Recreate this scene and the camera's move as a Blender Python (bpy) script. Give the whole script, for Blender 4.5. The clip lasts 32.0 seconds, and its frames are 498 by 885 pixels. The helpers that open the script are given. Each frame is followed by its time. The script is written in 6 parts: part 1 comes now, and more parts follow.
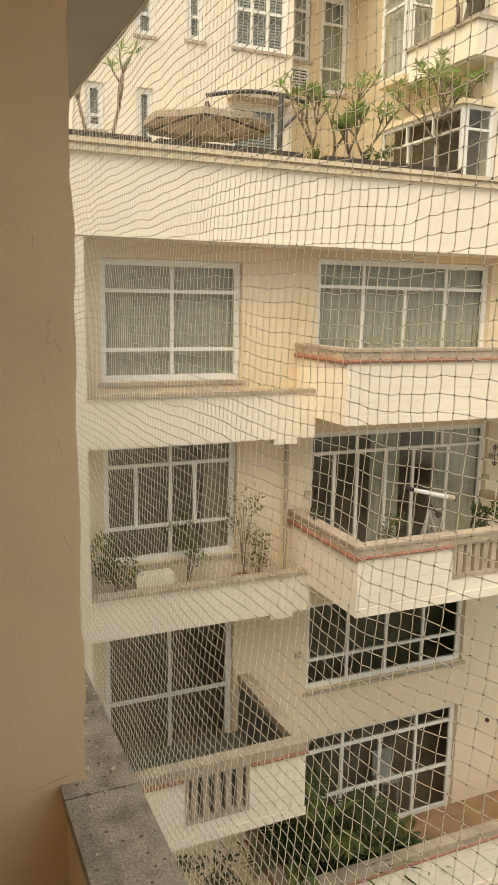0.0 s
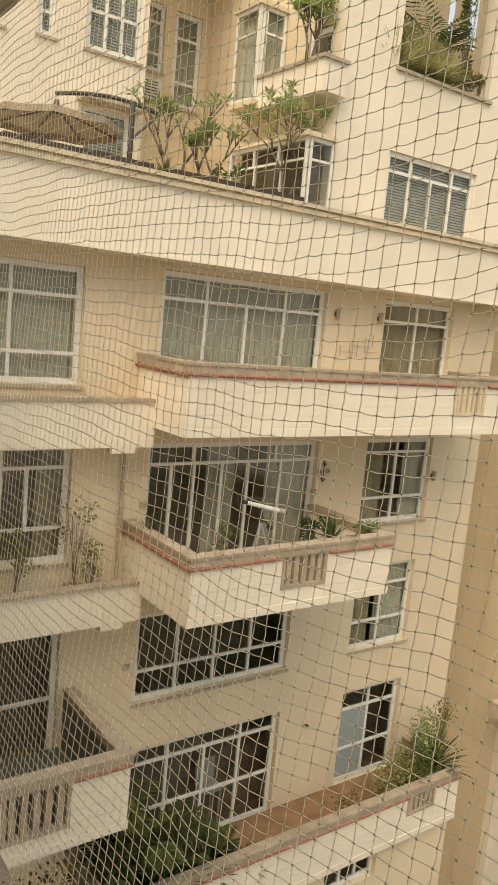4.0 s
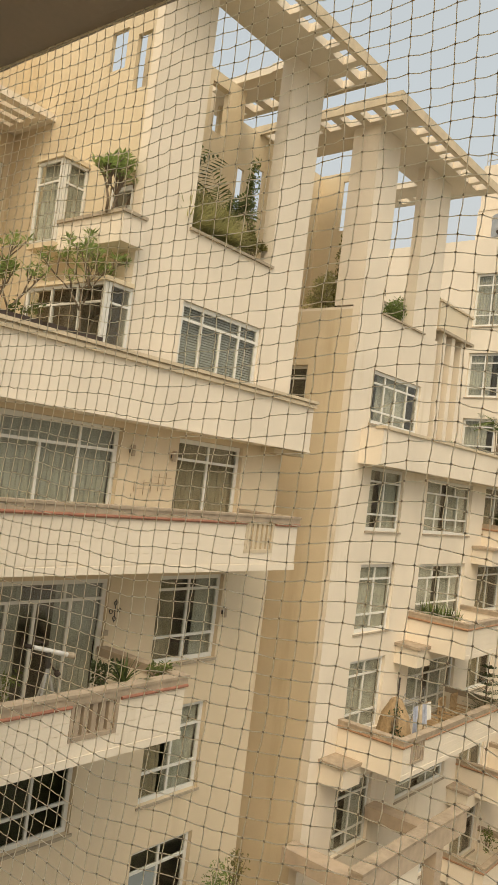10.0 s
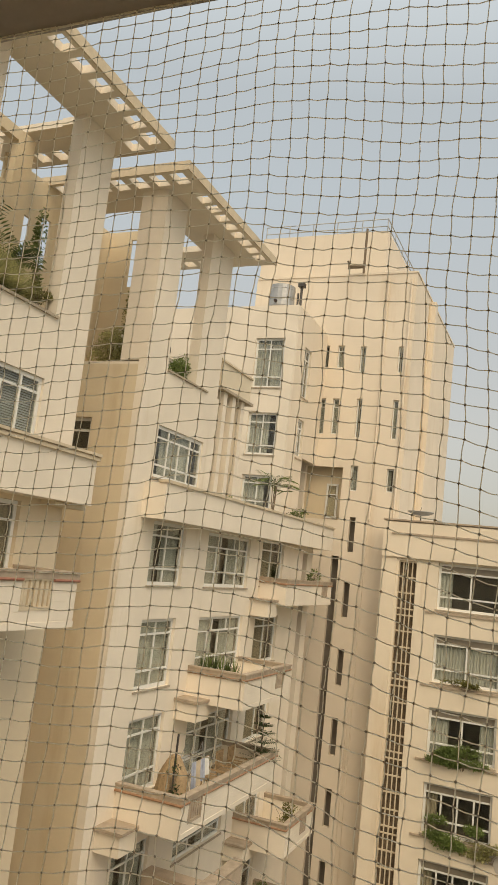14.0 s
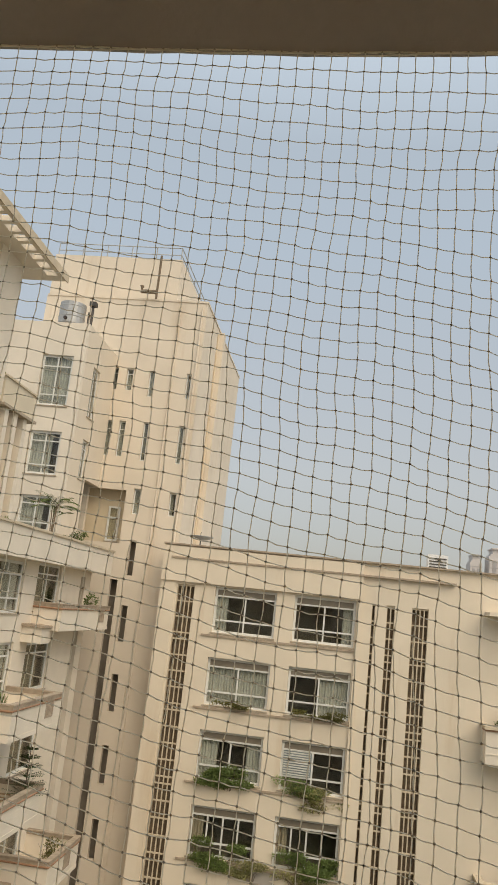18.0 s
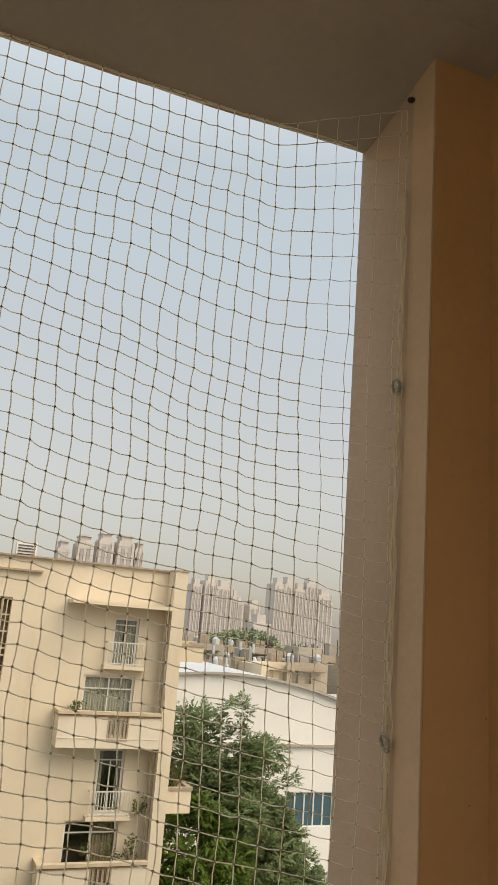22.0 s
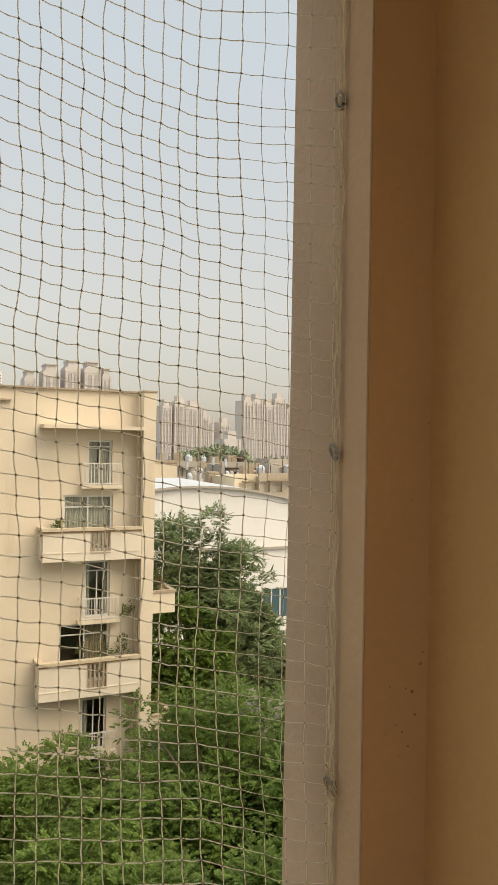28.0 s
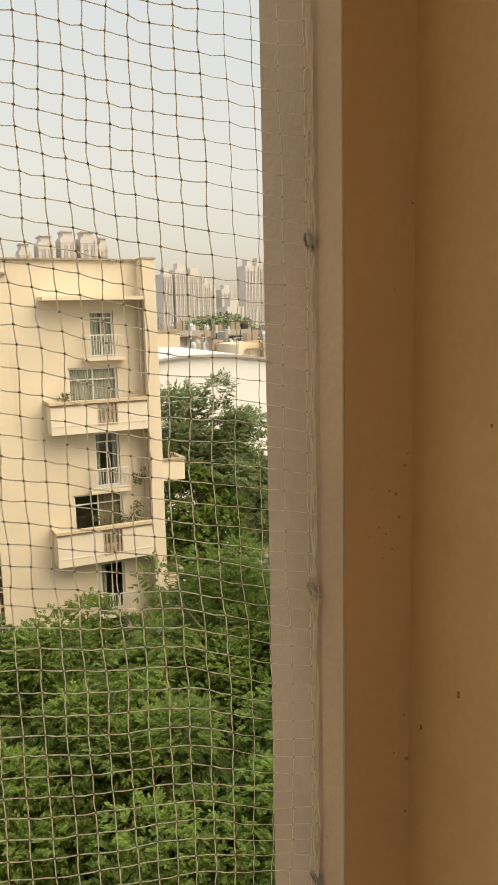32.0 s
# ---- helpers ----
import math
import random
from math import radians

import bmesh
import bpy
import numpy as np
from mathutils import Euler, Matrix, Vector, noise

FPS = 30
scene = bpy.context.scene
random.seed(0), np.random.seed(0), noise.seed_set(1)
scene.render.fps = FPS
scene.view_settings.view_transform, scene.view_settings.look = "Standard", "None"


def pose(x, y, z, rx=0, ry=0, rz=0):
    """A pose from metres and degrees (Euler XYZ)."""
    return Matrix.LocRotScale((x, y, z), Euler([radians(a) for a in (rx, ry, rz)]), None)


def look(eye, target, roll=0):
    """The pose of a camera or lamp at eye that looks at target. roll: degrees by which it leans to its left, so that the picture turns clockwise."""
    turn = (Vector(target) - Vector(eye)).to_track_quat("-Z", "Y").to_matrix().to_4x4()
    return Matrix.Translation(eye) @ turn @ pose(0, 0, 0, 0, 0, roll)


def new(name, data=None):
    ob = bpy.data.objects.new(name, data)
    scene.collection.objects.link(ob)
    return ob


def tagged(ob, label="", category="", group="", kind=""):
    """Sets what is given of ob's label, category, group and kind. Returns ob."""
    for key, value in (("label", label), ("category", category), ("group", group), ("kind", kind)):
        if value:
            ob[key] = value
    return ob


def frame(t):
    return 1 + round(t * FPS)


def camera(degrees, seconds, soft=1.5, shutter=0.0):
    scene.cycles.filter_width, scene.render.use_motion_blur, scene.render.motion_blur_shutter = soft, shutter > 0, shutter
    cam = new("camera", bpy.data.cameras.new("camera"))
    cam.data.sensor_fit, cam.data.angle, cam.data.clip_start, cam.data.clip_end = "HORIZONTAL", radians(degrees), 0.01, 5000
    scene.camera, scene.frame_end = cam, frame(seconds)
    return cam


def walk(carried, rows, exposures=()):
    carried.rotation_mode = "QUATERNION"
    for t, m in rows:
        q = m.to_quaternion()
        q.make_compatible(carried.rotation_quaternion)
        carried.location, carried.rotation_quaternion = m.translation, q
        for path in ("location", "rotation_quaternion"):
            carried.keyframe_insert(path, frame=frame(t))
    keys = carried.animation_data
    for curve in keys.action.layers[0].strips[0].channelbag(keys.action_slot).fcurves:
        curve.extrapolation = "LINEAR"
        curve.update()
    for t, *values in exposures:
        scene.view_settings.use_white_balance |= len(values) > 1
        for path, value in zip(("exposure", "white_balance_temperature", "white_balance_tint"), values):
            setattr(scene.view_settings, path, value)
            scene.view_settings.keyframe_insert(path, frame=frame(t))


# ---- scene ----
PATH = [
    (0.0, -0.023, -0.054, 19.978, 79.81, -0.88, -23.43),
    (0.5, -0.036, -0.044, 19.980, 79.64, -1.38, -24.83),
    (1.0, -0.049, -0.041, 19.986, 79.55, -1.92, -25.75),
    (1.5, -0.058, -0.045, 19.992, 79.58, -2.86, -27.40),
    (2.0, -0.064, -0.056, 19.993, 79.92, -3.48, -30.46),
    (2.5, -0.070, -0.064, 19.995, 80.17, -4.30, -32.79),
    (4.5, -0.122, -0.050, 19.997, 81.71, -5.77, -36.52),
    (5.0, -0.146, -0.050, 19.993, 82.24, -6.56, -38.46),
    (5.5, -0.176, -0.049, 19.989, 82.81, -6.95, -39.41),
    (6.0, -0.195, -0.039, 19.983, 83.73, -6.97, -39.99),
    (6.5, -0.197, -0.032, 19.979, 85.22, -6.91, -40.27),
    (7.0, -0.204, -0.031, 19.978, 86.62, -6.69, -40.40),
    (7.5, -0.211, -0.025, 19.979, 87.53, -6.49, -40.64),
    (8.0, -0.219, -0.016, 19.985, 88.71, -6.41, -42.17),
    (8.5, -0.227, -0.005, 19.998, 89.27, -6.46, -43.33),
    (9.0, -0.230, 0.011, 20.011, 90.57, -6.38, -47.62),
    (9.5, -0.222, 0.027, 20.018, 91.50, -6.59, -49.20),
    (10.0, -0.213, 0.056, 20.023, 92.86, -6.82, -51.10),
    (10.5, -0.205, 0.083, 20.031, 93.93, -6.84, -51.66),
    (11.0, -0.213, 0.090, 20.038, 94.94, -6.95, -52.49),
    (11.5, -0.234, 0.084, 20.036, 95.96, -7.27, -53.56),
    (12.0, -0.264, 0.081, 20.022, 96.39, -6.83, -55.37),
    (12.5, -0.269, 0.079, 20.008, 96.99, -7.51, -57.46),
    (13.0, -0.264, 0.064, 19.995, 97.61, -7.13, -59.93),
    (13.5, -0.265, 0.037, 19.988, 98.22, -6.71, -63.03),
    (14.0, -0.273, 0.018, 19.985, 98.80, -6.24, -67.27),
    (14.5, -0.282, 0.007, 19.989, 99.2, -6.25, -69.0),
    (16.5, -0.311, -0.006, 20.017, 100.76, -5.95, -76.13),
    (17.0, -0.327, -0.006, 20.015, 101.43, -5.59, -80.17),
    (17.5, -0.344, -0.004, 20.009, 101.84, -5.76, -81.73),
    (18.0, -0.354, 0.000, 20.003, 102.23, -5.99, -83.52),
    (18.5, -0.365, 0.005, 20.002, 102.73, -5.84, -86.64),
    (19.0, -0.374, 0.010, 20.007, 102.98, -6.08, -89.22),
    (19.5, -0.369, 0.017, 20.021, 103.21, -6.61, -93.61),
    (20.0, -0.352, 0.027, 20.042, 103.81, -6.00, -100.95),
    (20.5, -0.329, 0.032, 20.066, 104.01, -5.62, -105.49),
    (21.0, -0.308, 0.021, 20.079, 104.21, -4.81, -109.73),
    (21.5, -0.302, 0.022, 20.077, 104.13, -4.58, -112.30),
    (22.0, -0.300, 0.022, 20.080, 103.94, -4.45, -113.31),
    (22.5, -0.301, 0.019, 20.073, 103.97, -4.21, -114.42),
    (23.0, -0.302, 0.019, 20.071, 103.42, -3.71, -114.99),
    (23.5, -0.305, 0.019, 20.066, 102.63, -3.37, -115.39),
    (24.0, -0.309, 0.026, 20.061, 101.86, -3.21, -115.70),
    (24.5, -0.306, 0.020, 20.048, 100.72, -2.78, -116.00),
    (25.0, -0.315, 0.017, 20.042, 99.37, -2.34, -116.12),
    (25.5, -0.319, 0.013, 20.028, 98.02, -1.96, -115.94),
    (27.5, -0.309, -0.005, 19.979, 93.05, -1.14, -115.37),
    (28.0, -0.303, -0.009, 19.960, 90.57, -1.02, -115.42),
    (28.5, -0.298, -0.012, 19.956, 89.26, -0.69, -115.32),
    (29.0, -0.292, -0.018, 19.942, 87.88, -0.49, -115.31),
    (29.5, -0.283, -0.025, 19.929, 86.10, -0.44, -115.27),
    (30.0, -0.274, -0.026, 19.912, 83.49, -0.02, -115.42),
    (30.5, -0.267, -0.032, 19.909, 82.71, 0.44, -115.36),
    (31.0, -0.263, -0.043, 19.899, 82.10, 0.92, -115.31),
    (31.5, -0.256, -0.049, 19.888, 81.81, 1.17, -115.22),
    (32.0, -0.261, -0.077, 19.871, 80.74, 1.28, -115.16),
]
cam = camera(35.93, 32.0)
EXPOSURES = [(0.0, 0.81, 8050, 10), (3.0, 0.65, 8100, 10), (6.0, 0.46, 8200, 10), (9.0, 0.37, 8350, 10), (12.5, 0.21, 8500, 10), (17.0, 0.07, 7250, 10), (20.0, 0.13, 7250, 10), (22.0, 0.30, 7800, 10), (24.0, 0.37, 7800, 10), (28.0, 0.44, 8050, 10), (30.0, 0.57, 8350, 10), (32.0, 0.62, 8600, 10)]
walk(cam, [(r[0], pose(*r[1:])) for r in PATH], EXPOSURES)

# ---------- light ----------
world = bpy.data.worlds.new("world")
scene.world = world
world.use_nodes = True
wn = world.node_tree
sky = wn.nodes.new("ShaderNodeTexSky")
sky.sky_type = "NISHITA"
sky.sun_disc = False
sky.sun_elevation, sky.sun_rotation = radians(48), radians(233)
sky.air_density, sky.dust_density, sky.ozone_density, sky.altitude = 1.0, 3.0, 1.0, 50
wn.nodes["Background"].inputs[1].default_value = 0.05
wn.links.new(sky.outputs[0], wn.nodes["Background"].inputs[0])
veil = wn.nodes.new("ShaderNodeBackground")          # even haze: warm grey at the horizon, pale blue above
veil.inputs[1].default_value = 0.45
height, tone = wn.nodes.new("ShaderNodeSeparateXYZ"), wn.nodes.new("ShaderNodeValToRGB")
tone.color_ramp.elements[0].color = (0.565, 0.555, 0.57, 1)
tone.color_ramp.elements[1].color = (0.76, 0.915, 1.09, 1)
tone.color_ramp.elements.new(0.38).color = (0.775, 0.81, 0.85, 1)
rise = wn.nodes.new("ShaderNodeMapRange")
rise.inputs[1].default_value, rise.inputs[2].default_value = 0.0, 0.45
wn.links.new(wn.nodes.new("ShaderNodeTexCoord").outputs["Generated"], height.inputs[0])
wn.links.new(height.outputs[2], rise.inputs[0])
wn.links.new(rise.outputs[0], tone.inputs[0])
wn.links.new(tone.outputs[0], veil.inputs[0])
zenith = wn.nodes.new("ShaderNodeMapRange")
zenith.inputs[1].default_value, zenith.inputs[2].default_value = 0.55, 1.0
zenith.inputs[3].default_value, zenith.inputs[4].default_value = 0.45, 1.1
wn.links.new(height.outputs[2], zenith.inputs[0])
wn.links.new(zenith.outputs[0], veil.inputs[1])
both = wn.nodes.new("ShaderNodeAddShader")
wn.links.new(wn.nodes["Background"].outputs[0], both.inputs[0])
wn.links.new(veil.outputs[0], both.inputs[1])
wn.links.new(both.outputs[0], wn.nodes["World Output"].inputs[0])
sun = new("sun", bpy.data.lights.new("sun", "SUN"))
sun.data.energy, sun.data.angle, sun.data.color = 1.65, radians(52), (1.0, 0.9, 0.74)
sun.matrix_world = look((-20, -15, 48), (0, 0, 20))


# ---------- materials ----------
def material(name, color, rough=0.8, metal=0.0, vary=0.12, scale=3.0, fine=60.0, bump=0.15, stain=None, stain_scale=0.7,
             stain_from=0.55, island=False, spec=0.4, drip=False, grit=0.0):
    m = bpy.data.materials.new(name)
    m.use_nodes = True
    n, l = m.node_tree.nodes, m.node_tree.links
    b = n["Principled BSDF"]
    b.inputs["Roughness"].default_value, b.inputs["Metallic"].default_value = rough, metal
    b.inputs["Specular IOR Level"].default_value = spec
    tc = n.new("ShaderNodeTexCoord")
    big = n.new("ShaderNodeTexNoise")
    big.inputs["Scale"].default_value, big.inputs["Detail"].default_value = scale, 5
    l.new(tc.outputs["Object"], big.inputs["Vector"])
    small = n.new("ShaderNodeTexNoise")
    small.inputs["Scale"].default_value, small.inputs["Detail"].default_value = fine, 3
    l.new(tc.outputs["Object"], small.inputs["Vector"])
    ramp = n.new("ShaderNodeMapRange")
    ramp.inputs[1].default_value, ramp.inputs[2].default_value = 0.3, 0.7
    ramp.inputs[3].default_value, ramp.inputs[4].default_value = 1 - vary, 1 + vary * 0.6
    l.new(big.outputs["Fac"], ramp.inputs[0])
    ramp2 = n.new("ShaderNodeMapRange")
    ramp2.inputs[3].default_value, ramp2.inputs[4].default_value = 1 - vary * 0.6 - grit, 1 + vary * 0.6 + grit
    l.new(small.outputs["Fac"], ramp2.inputs[0])
    mul = n.new("ShaderNodeMath")
    mul.operation = "MULTIPLY"
    l.new(ramp.outputs[0], mul.inputs[0])
    l.new(ramp2.outputs[0], mul.inputs[1])
    level = mul.outputs[0]
    if island:
        geo = n.new("ShaderNodeNewGeometry")
        r3 = n.new("ShaderNodeMapRange")
        r3.inputs[3].default_value, r3.inputs[4].default_value = 0.7, 1.35
        l.new(geo.outputs["Random Per Island"], r3.inputs[0])
        m3 = n.new("ShaderNodeMath")
        m3.operation = "MULTIPLY"
        l.new(level, m3.inputs[0])
        l.new(r3.outputs[0], m3.inputs[1])
        level = m3.outputs[0]
    sc = n.new("ShaderNodeVectorMath")
    sc.operation = "SCALE"
    sc.inputs[0].default_value = color
    l.new(level, sc.inputs["Scale"])
    out = sc.outputs[0]
    if stain:
        st = n.new("ShaderNodeTexNoise")
        st.inputs["Scale"].default_value, st.inputs["Detail"].default_value = stain_scale, 8
        st.inputs["Roughness"].default_value = 0.65
        if drip:
            mp = n.new("ShaderNodeMapping")
            mp.inputs["Scale"].default_value = (3.0, 3.0, 0.35)
            l.new(tc.outputs["Object"], mp.inputs[0])
            l.new(mp.outputs[0], st.inputs["Vector"])
        else:
            l.new(tc.outputs["Object"], st.inputs["Vector"])
        sr = n.new("ShaderNodeMapRange")
        sr.inputs[1].default_value, sr.inputs[2].default_value = stain_from, stain_from + 0.22
        l.new(st.outputs["Fac"], sr.inputs[0])
        mx = n.new("ShaderNodeMix")
        mx.data_type = "RGBA"
        l.new(sr.outputs[0], mx.inputs[0])
        l.new(out, mx.inputs[6])
        mx.inputs[7].default_value = (*stain, 1)
        out = mx.outputs[2]
    l.new(out, b.inputs["Base Color"])
    if bump:
        bp = n.new("ShaderNodeBump")
        bp.inputs["Strength"].default_value, bp.inputs["Distance"].default_value = bump, 0.01
        l.new(small.outputs["Fac"], bp.inputs["Height"])
        l.new(bp.outputs[0], b.inputs["Normal"])
    return m


def glass_material(name, tint, gloss=0.06):
    m = bpy.data.materials.new(name)
    m.use_nodes = True
    n, l = m.node_tree.nodes, m.node_tree.links
    n.remove(n["Principled BSDF"])
    tr, gl, mix = n.new("ShaderNodeBsdfTransparent"), n.new("ShaderNodeBsdfGlossy"), n.new("ShaderNodeMixShader")
    tr.inputs[0].default_value = (*tint, 1)
    gl.inputs["Roughness"].default_value = gloss
    gl.inputs[0].default_value = (1.0, 0.98, 0.95, 1)
    lw = n.new("ShaderNodeLayerWeight")             # Schlick: gloss grows towards grazing angles
    lw.inputs[0].default_value = 0.5
    pw, ma = n.new("ShaderNodeMath"), n.new("ShaderNodeMath")
    pw.operation, ma.operation = "POWER", "MULTIPLY_ADD"
    pw.inputs[1].default_value = 5.0
    ma.inputs[1].default_value, ma.inputs[2].default_value = 0.9, 0.04
    l.new(lw.outputs["Facing"], pw.inputs[0])
    l.new(pw.outputs[0], ma.inputs[0])
    l.new(ma.outputs[0], mix.inputs[0])
    l.new(tr.outputs[0], mix.inputs[1])
    l.new(gl.outputs[0], mix.inputs[2])
    l.new(mix.outputs[0], n["Material Output"].inputs[0])
    return m


WALL = material("cream_plaster", (0.765, 0.68, 0.56), 0.85, vary=0.07, scale=0.8, fine=35, stain=(0.63, 0.54, 0.40), stain_scale=0.5, stain_from=0.6, drip=True)
# Tan tone near the cream, with the main wall's shade put into the colour.
WALL_TAN = material("tan_plaster", (0.68, 0.56, 0.40), 0.85, vary=0.07, scale=0.7, fine=35, stain=(0.58, 0.46, 0.31), stain_scale=0.5, stain_from=0.58, drip=True)
WALL_MID = material("pale_ochre_plaster", (0.71, 0.615, 0.465), 0.85, vary=0.07, scale=0.7, fine=35, stain=(0.60, 0.50, 0.36), stain_scale=0.5, stain_from=0.6, drip=True)
WALL_E = material("rosy_cream_plaster", (0.74, 0.64, 0.50), 0.85, vary=0.06, scale=0.5, fine=30, stain=(0.62, 0.49, 0.345), stain_scale=0.35, stain_from=0.58, drip=True)
WALL_T = material("pale_tower_plaster", (0.73, 0.635, 0.51), 0.85, vary=0.06, scale=0.5, fine=30, stain=(0.60, 0.48, 0.345), stain_scale=0.35, stain_from=0.57, drip=True)
# Ochre plaster for side and recessed walls; part of its depth is painted-in shade.
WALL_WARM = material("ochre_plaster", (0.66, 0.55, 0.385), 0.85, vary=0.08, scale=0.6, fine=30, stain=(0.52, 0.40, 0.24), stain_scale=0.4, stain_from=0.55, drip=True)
COPING = material("sandstone_coping", (0.41, 0.325, 0.24), 0.85, vary=0.2, scale=4, fine=50, bump=0.3, stain=(0.25, 0.2, 0.15), stain_scale=2.5)
STRIPE = material("terracotta_paint", (0.33, 0.145, 0.095), 0.7, vary=0.2, scale=6, stain=(0.38, 0.22, 0.15), stain_scale=4, stain_from=0.66)
STRIPE_BROWN = material("brown_paint_bead", (0.34, 0.19, 0.11), 0.75, vary=0.2, scale=6)
FRAME = material("white_frame", (0.72, 0.71, 0.66), 0.45, vary=0.05, scale=5, bump=0.03)
SANDSTONE = material("pink_sandstone", (0.50, 0.395, 0.295), 0.85, vary=0.16, scale=3, fine=40, bump=0.3, stain=(0.36, 0.28, 0.2), stain_scale=1.5, stain_from=0.58)
COPING_PALE = material("cream_coping", (0.60, 0.50, 0.36), 0.85, vary=0.12, scale=3, fine=40, bump=0.2, stain=(0.40, 0.32, 0.22), stain_scale=2.0, stain_from=0.62)
DARK_LINING = material("dark_tile", (0.10, 0.10, 0.08), 0.6, vary=0.3, scale=3, fine=20)
SILL = material("stone_sill", (0.42, 0.35, 0.26), 0.8, vary=0.2, scale=5, bump=0.2)
# Brown for plates behind the glass: the rooms' dimness put into a colour.
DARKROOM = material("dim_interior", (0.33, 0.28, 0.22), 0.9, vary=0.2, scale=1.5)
HEAD = material("window_head_panel", (0.24, 0.205, 0.155), 0.5, vary=0.15, scale=3, bump=0.05)
GLASS = glass_material("window_glass", (0.80, 0.82, 0.80))
FROSTED = material("frosted_pane", (0.30, 0.34, 0.34), 0.25, vary=0.06, scale=2, bump=0.0, spec=0.6)
TEAL = material("teal_glass", (0.06, 0.12, 0.15), 0.2, vary=0.1, scale=0.5, bump=0.0, spec=0.6)
CURTAIN = material("grey_curtain", (0.68, 0.66, 0.59), 0.9, vary=0.15, scale=6, fine=90, bump=0.1)
CURTAIN2 = material("beige_curtain", (0.52, 0.43, 0.31), 0.9, vary=0.18, scale=6, fine=90, bump=0.1)
BLIND = material("grey_blind", (0.66, 0.65, 0.60), 0.6, vary=0.1, scale=4, bump=0.02)
LEAF_PALE = material("leaf_pale", (0.23, 0.30, 0.10), 0.5, vary=0.3, scale=1.2, fine=14, island=True, bump=0.0, spec=0.3)
LEAF = material("leaf_green", (0.155, 0.195, 0.062), 0.55, vary=0.35, scale=1.2, fine=14, island=True, bump=0.0, spec=0.3)
LEAF_DARK = material("leaf_dark", (0.075, 0.10, 0.042), 0.55, vary=0.3, scale=1.2, fine=14, island=True, bump=0.0, spec=0.3)
LEAF_DRY = material("leaf_dry", (0.19, 0.18, 0.06), 0.65, vary=0.35, scale=2, fine=14, island=True, bump=0.0, spec=0.2)
LEAF_GRASS = material("leaf_grass", (0.42, 0.40, 0.19), 0.6, vary=0.3, scale=2, fine=14, island=True, bump=0.0, spec=0.2)
LEAF_TREE = material("tree_leaf", (0.175, 0.26, 0.06), 0.5, vary=0.4, scale=0.35, fine=3, island=True, bump=0.0, spec=0.3)
# Leaf green of the farther trees, lightened to carry the haze before them.
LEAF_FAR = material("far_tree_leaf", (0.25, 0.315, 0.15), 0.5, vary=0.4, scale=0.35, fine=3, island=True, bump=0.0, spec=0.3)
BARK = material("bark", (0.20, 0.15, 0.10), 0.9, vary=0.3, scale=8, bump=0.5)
POT = material("clay_pot", (0.33, 0.20, 0.12), 0.85, vary=0.2, scale=6)
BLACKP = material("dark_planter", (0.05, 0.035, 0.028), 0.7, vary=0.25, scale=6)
METAL = material("dark_metal", (0.10, 0.09, 0.08), 0.5, 0.6, vary=0.2, scale=10)
STEEL = material("tank_steel", (0.45, 0.45, 0.44), 0.45, 0.4, vary=0.15, scale=4)
CANVAS = material("umbrella_canvas", (0.36, 0.29, 0.21), 0.9, vary=0.1, scale=5)
ROOM = material("room_paint", (0.80, 0.63, 0.41), 0.7, vary=0.08, scale=2.2, fine=70, bump=0.12, stain=(0.62, 0.45, 0.26), stain_scale=4.5, stain_from=0.66)
ROOM_RED = material("ochre_room_paint", (0.66, 0.405, 0.205), 0.7, vary=0.10, scale=2.2, fine=70, bump=0.12, stain=(0.55, 0.33, 0.16), stain_scale=3.5, stain_from=0.62)
ROOM_SIDE = material("tan_room_paint", (0.79, 0.535, 0.285), 0.7, vary=0.10, scale=2.2, fine=70, bump=0.12, stain=(0.58, 0.37, 0.19), stain_scale=3.5, stain_from=0.62)
REVEAL = material("reveal_paint", (0.64, 0.52, 0.425), 0.8, vary=0.10, scale=4, fine=90, bump=0.25, stain=(0.42, 0.32, 0.22), stain_scale=6, stain_from=0.62)
STRIP = material("buff_strip_paint", (0.74, 0.575, 0.42), 0.75, vary=0.10, scale=4, fine=90, bump=0.2, stain=(0.55, 0.41, 0.27), stain_scale=5, stain_from=0.62)
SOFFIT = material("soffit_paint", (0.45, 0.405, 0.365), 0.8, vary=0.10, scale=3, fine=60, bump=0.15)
LEDGE = material("worn_terrazzo", (0.44, 0.36, 0.275), 0.8, vary=0.45, scale=9, fine=110, bump=0.9, stain=(0.46, 0.40, 0.33), stain_scale=26, stain_from=0.56, grit=0.25)
for leafy in (LEAF_GRASS, LEAF_PALE, LEAF, LEAF_DARK, LEAF_DRY, LEAF_TREE, LEAF_FAR):
    # thin blades let part of the light through
    _n, _l = leafy.node_tree.nodes, leafy.node_tree.links
    _p = _n["Principled BSDF"]
    _t, _m = _n.new("ShaderNodeBsdfTranslucent"), _n.new("ShaderNodeMixShader")
    _l.new(_p.inputs["Base Color"].links[0].from_socket, _t.inputs[0])
    _m.inputs[0].default_value = 0.5
    _l.new(_p.outputs[0], _m.inputs[1])
    _l.new(_t.outputs[0], _m.inputs[2])
    _l.new(_m.outputs[0], _n["Material Output"].inputs[0])
THREAD = bpy.data.materials.new("nylon_thread")
THREAD.use_nodes = True
_n, _l = THREAD.node_tree.nodes, THREAD.node_tree.links
_d, _t, _m = _n.new("ShaderNodeBsdfDiffuse"), _n.new("ShaderNodeBsdfTranslucent"), _n.new("ShaderNodeMixShader")
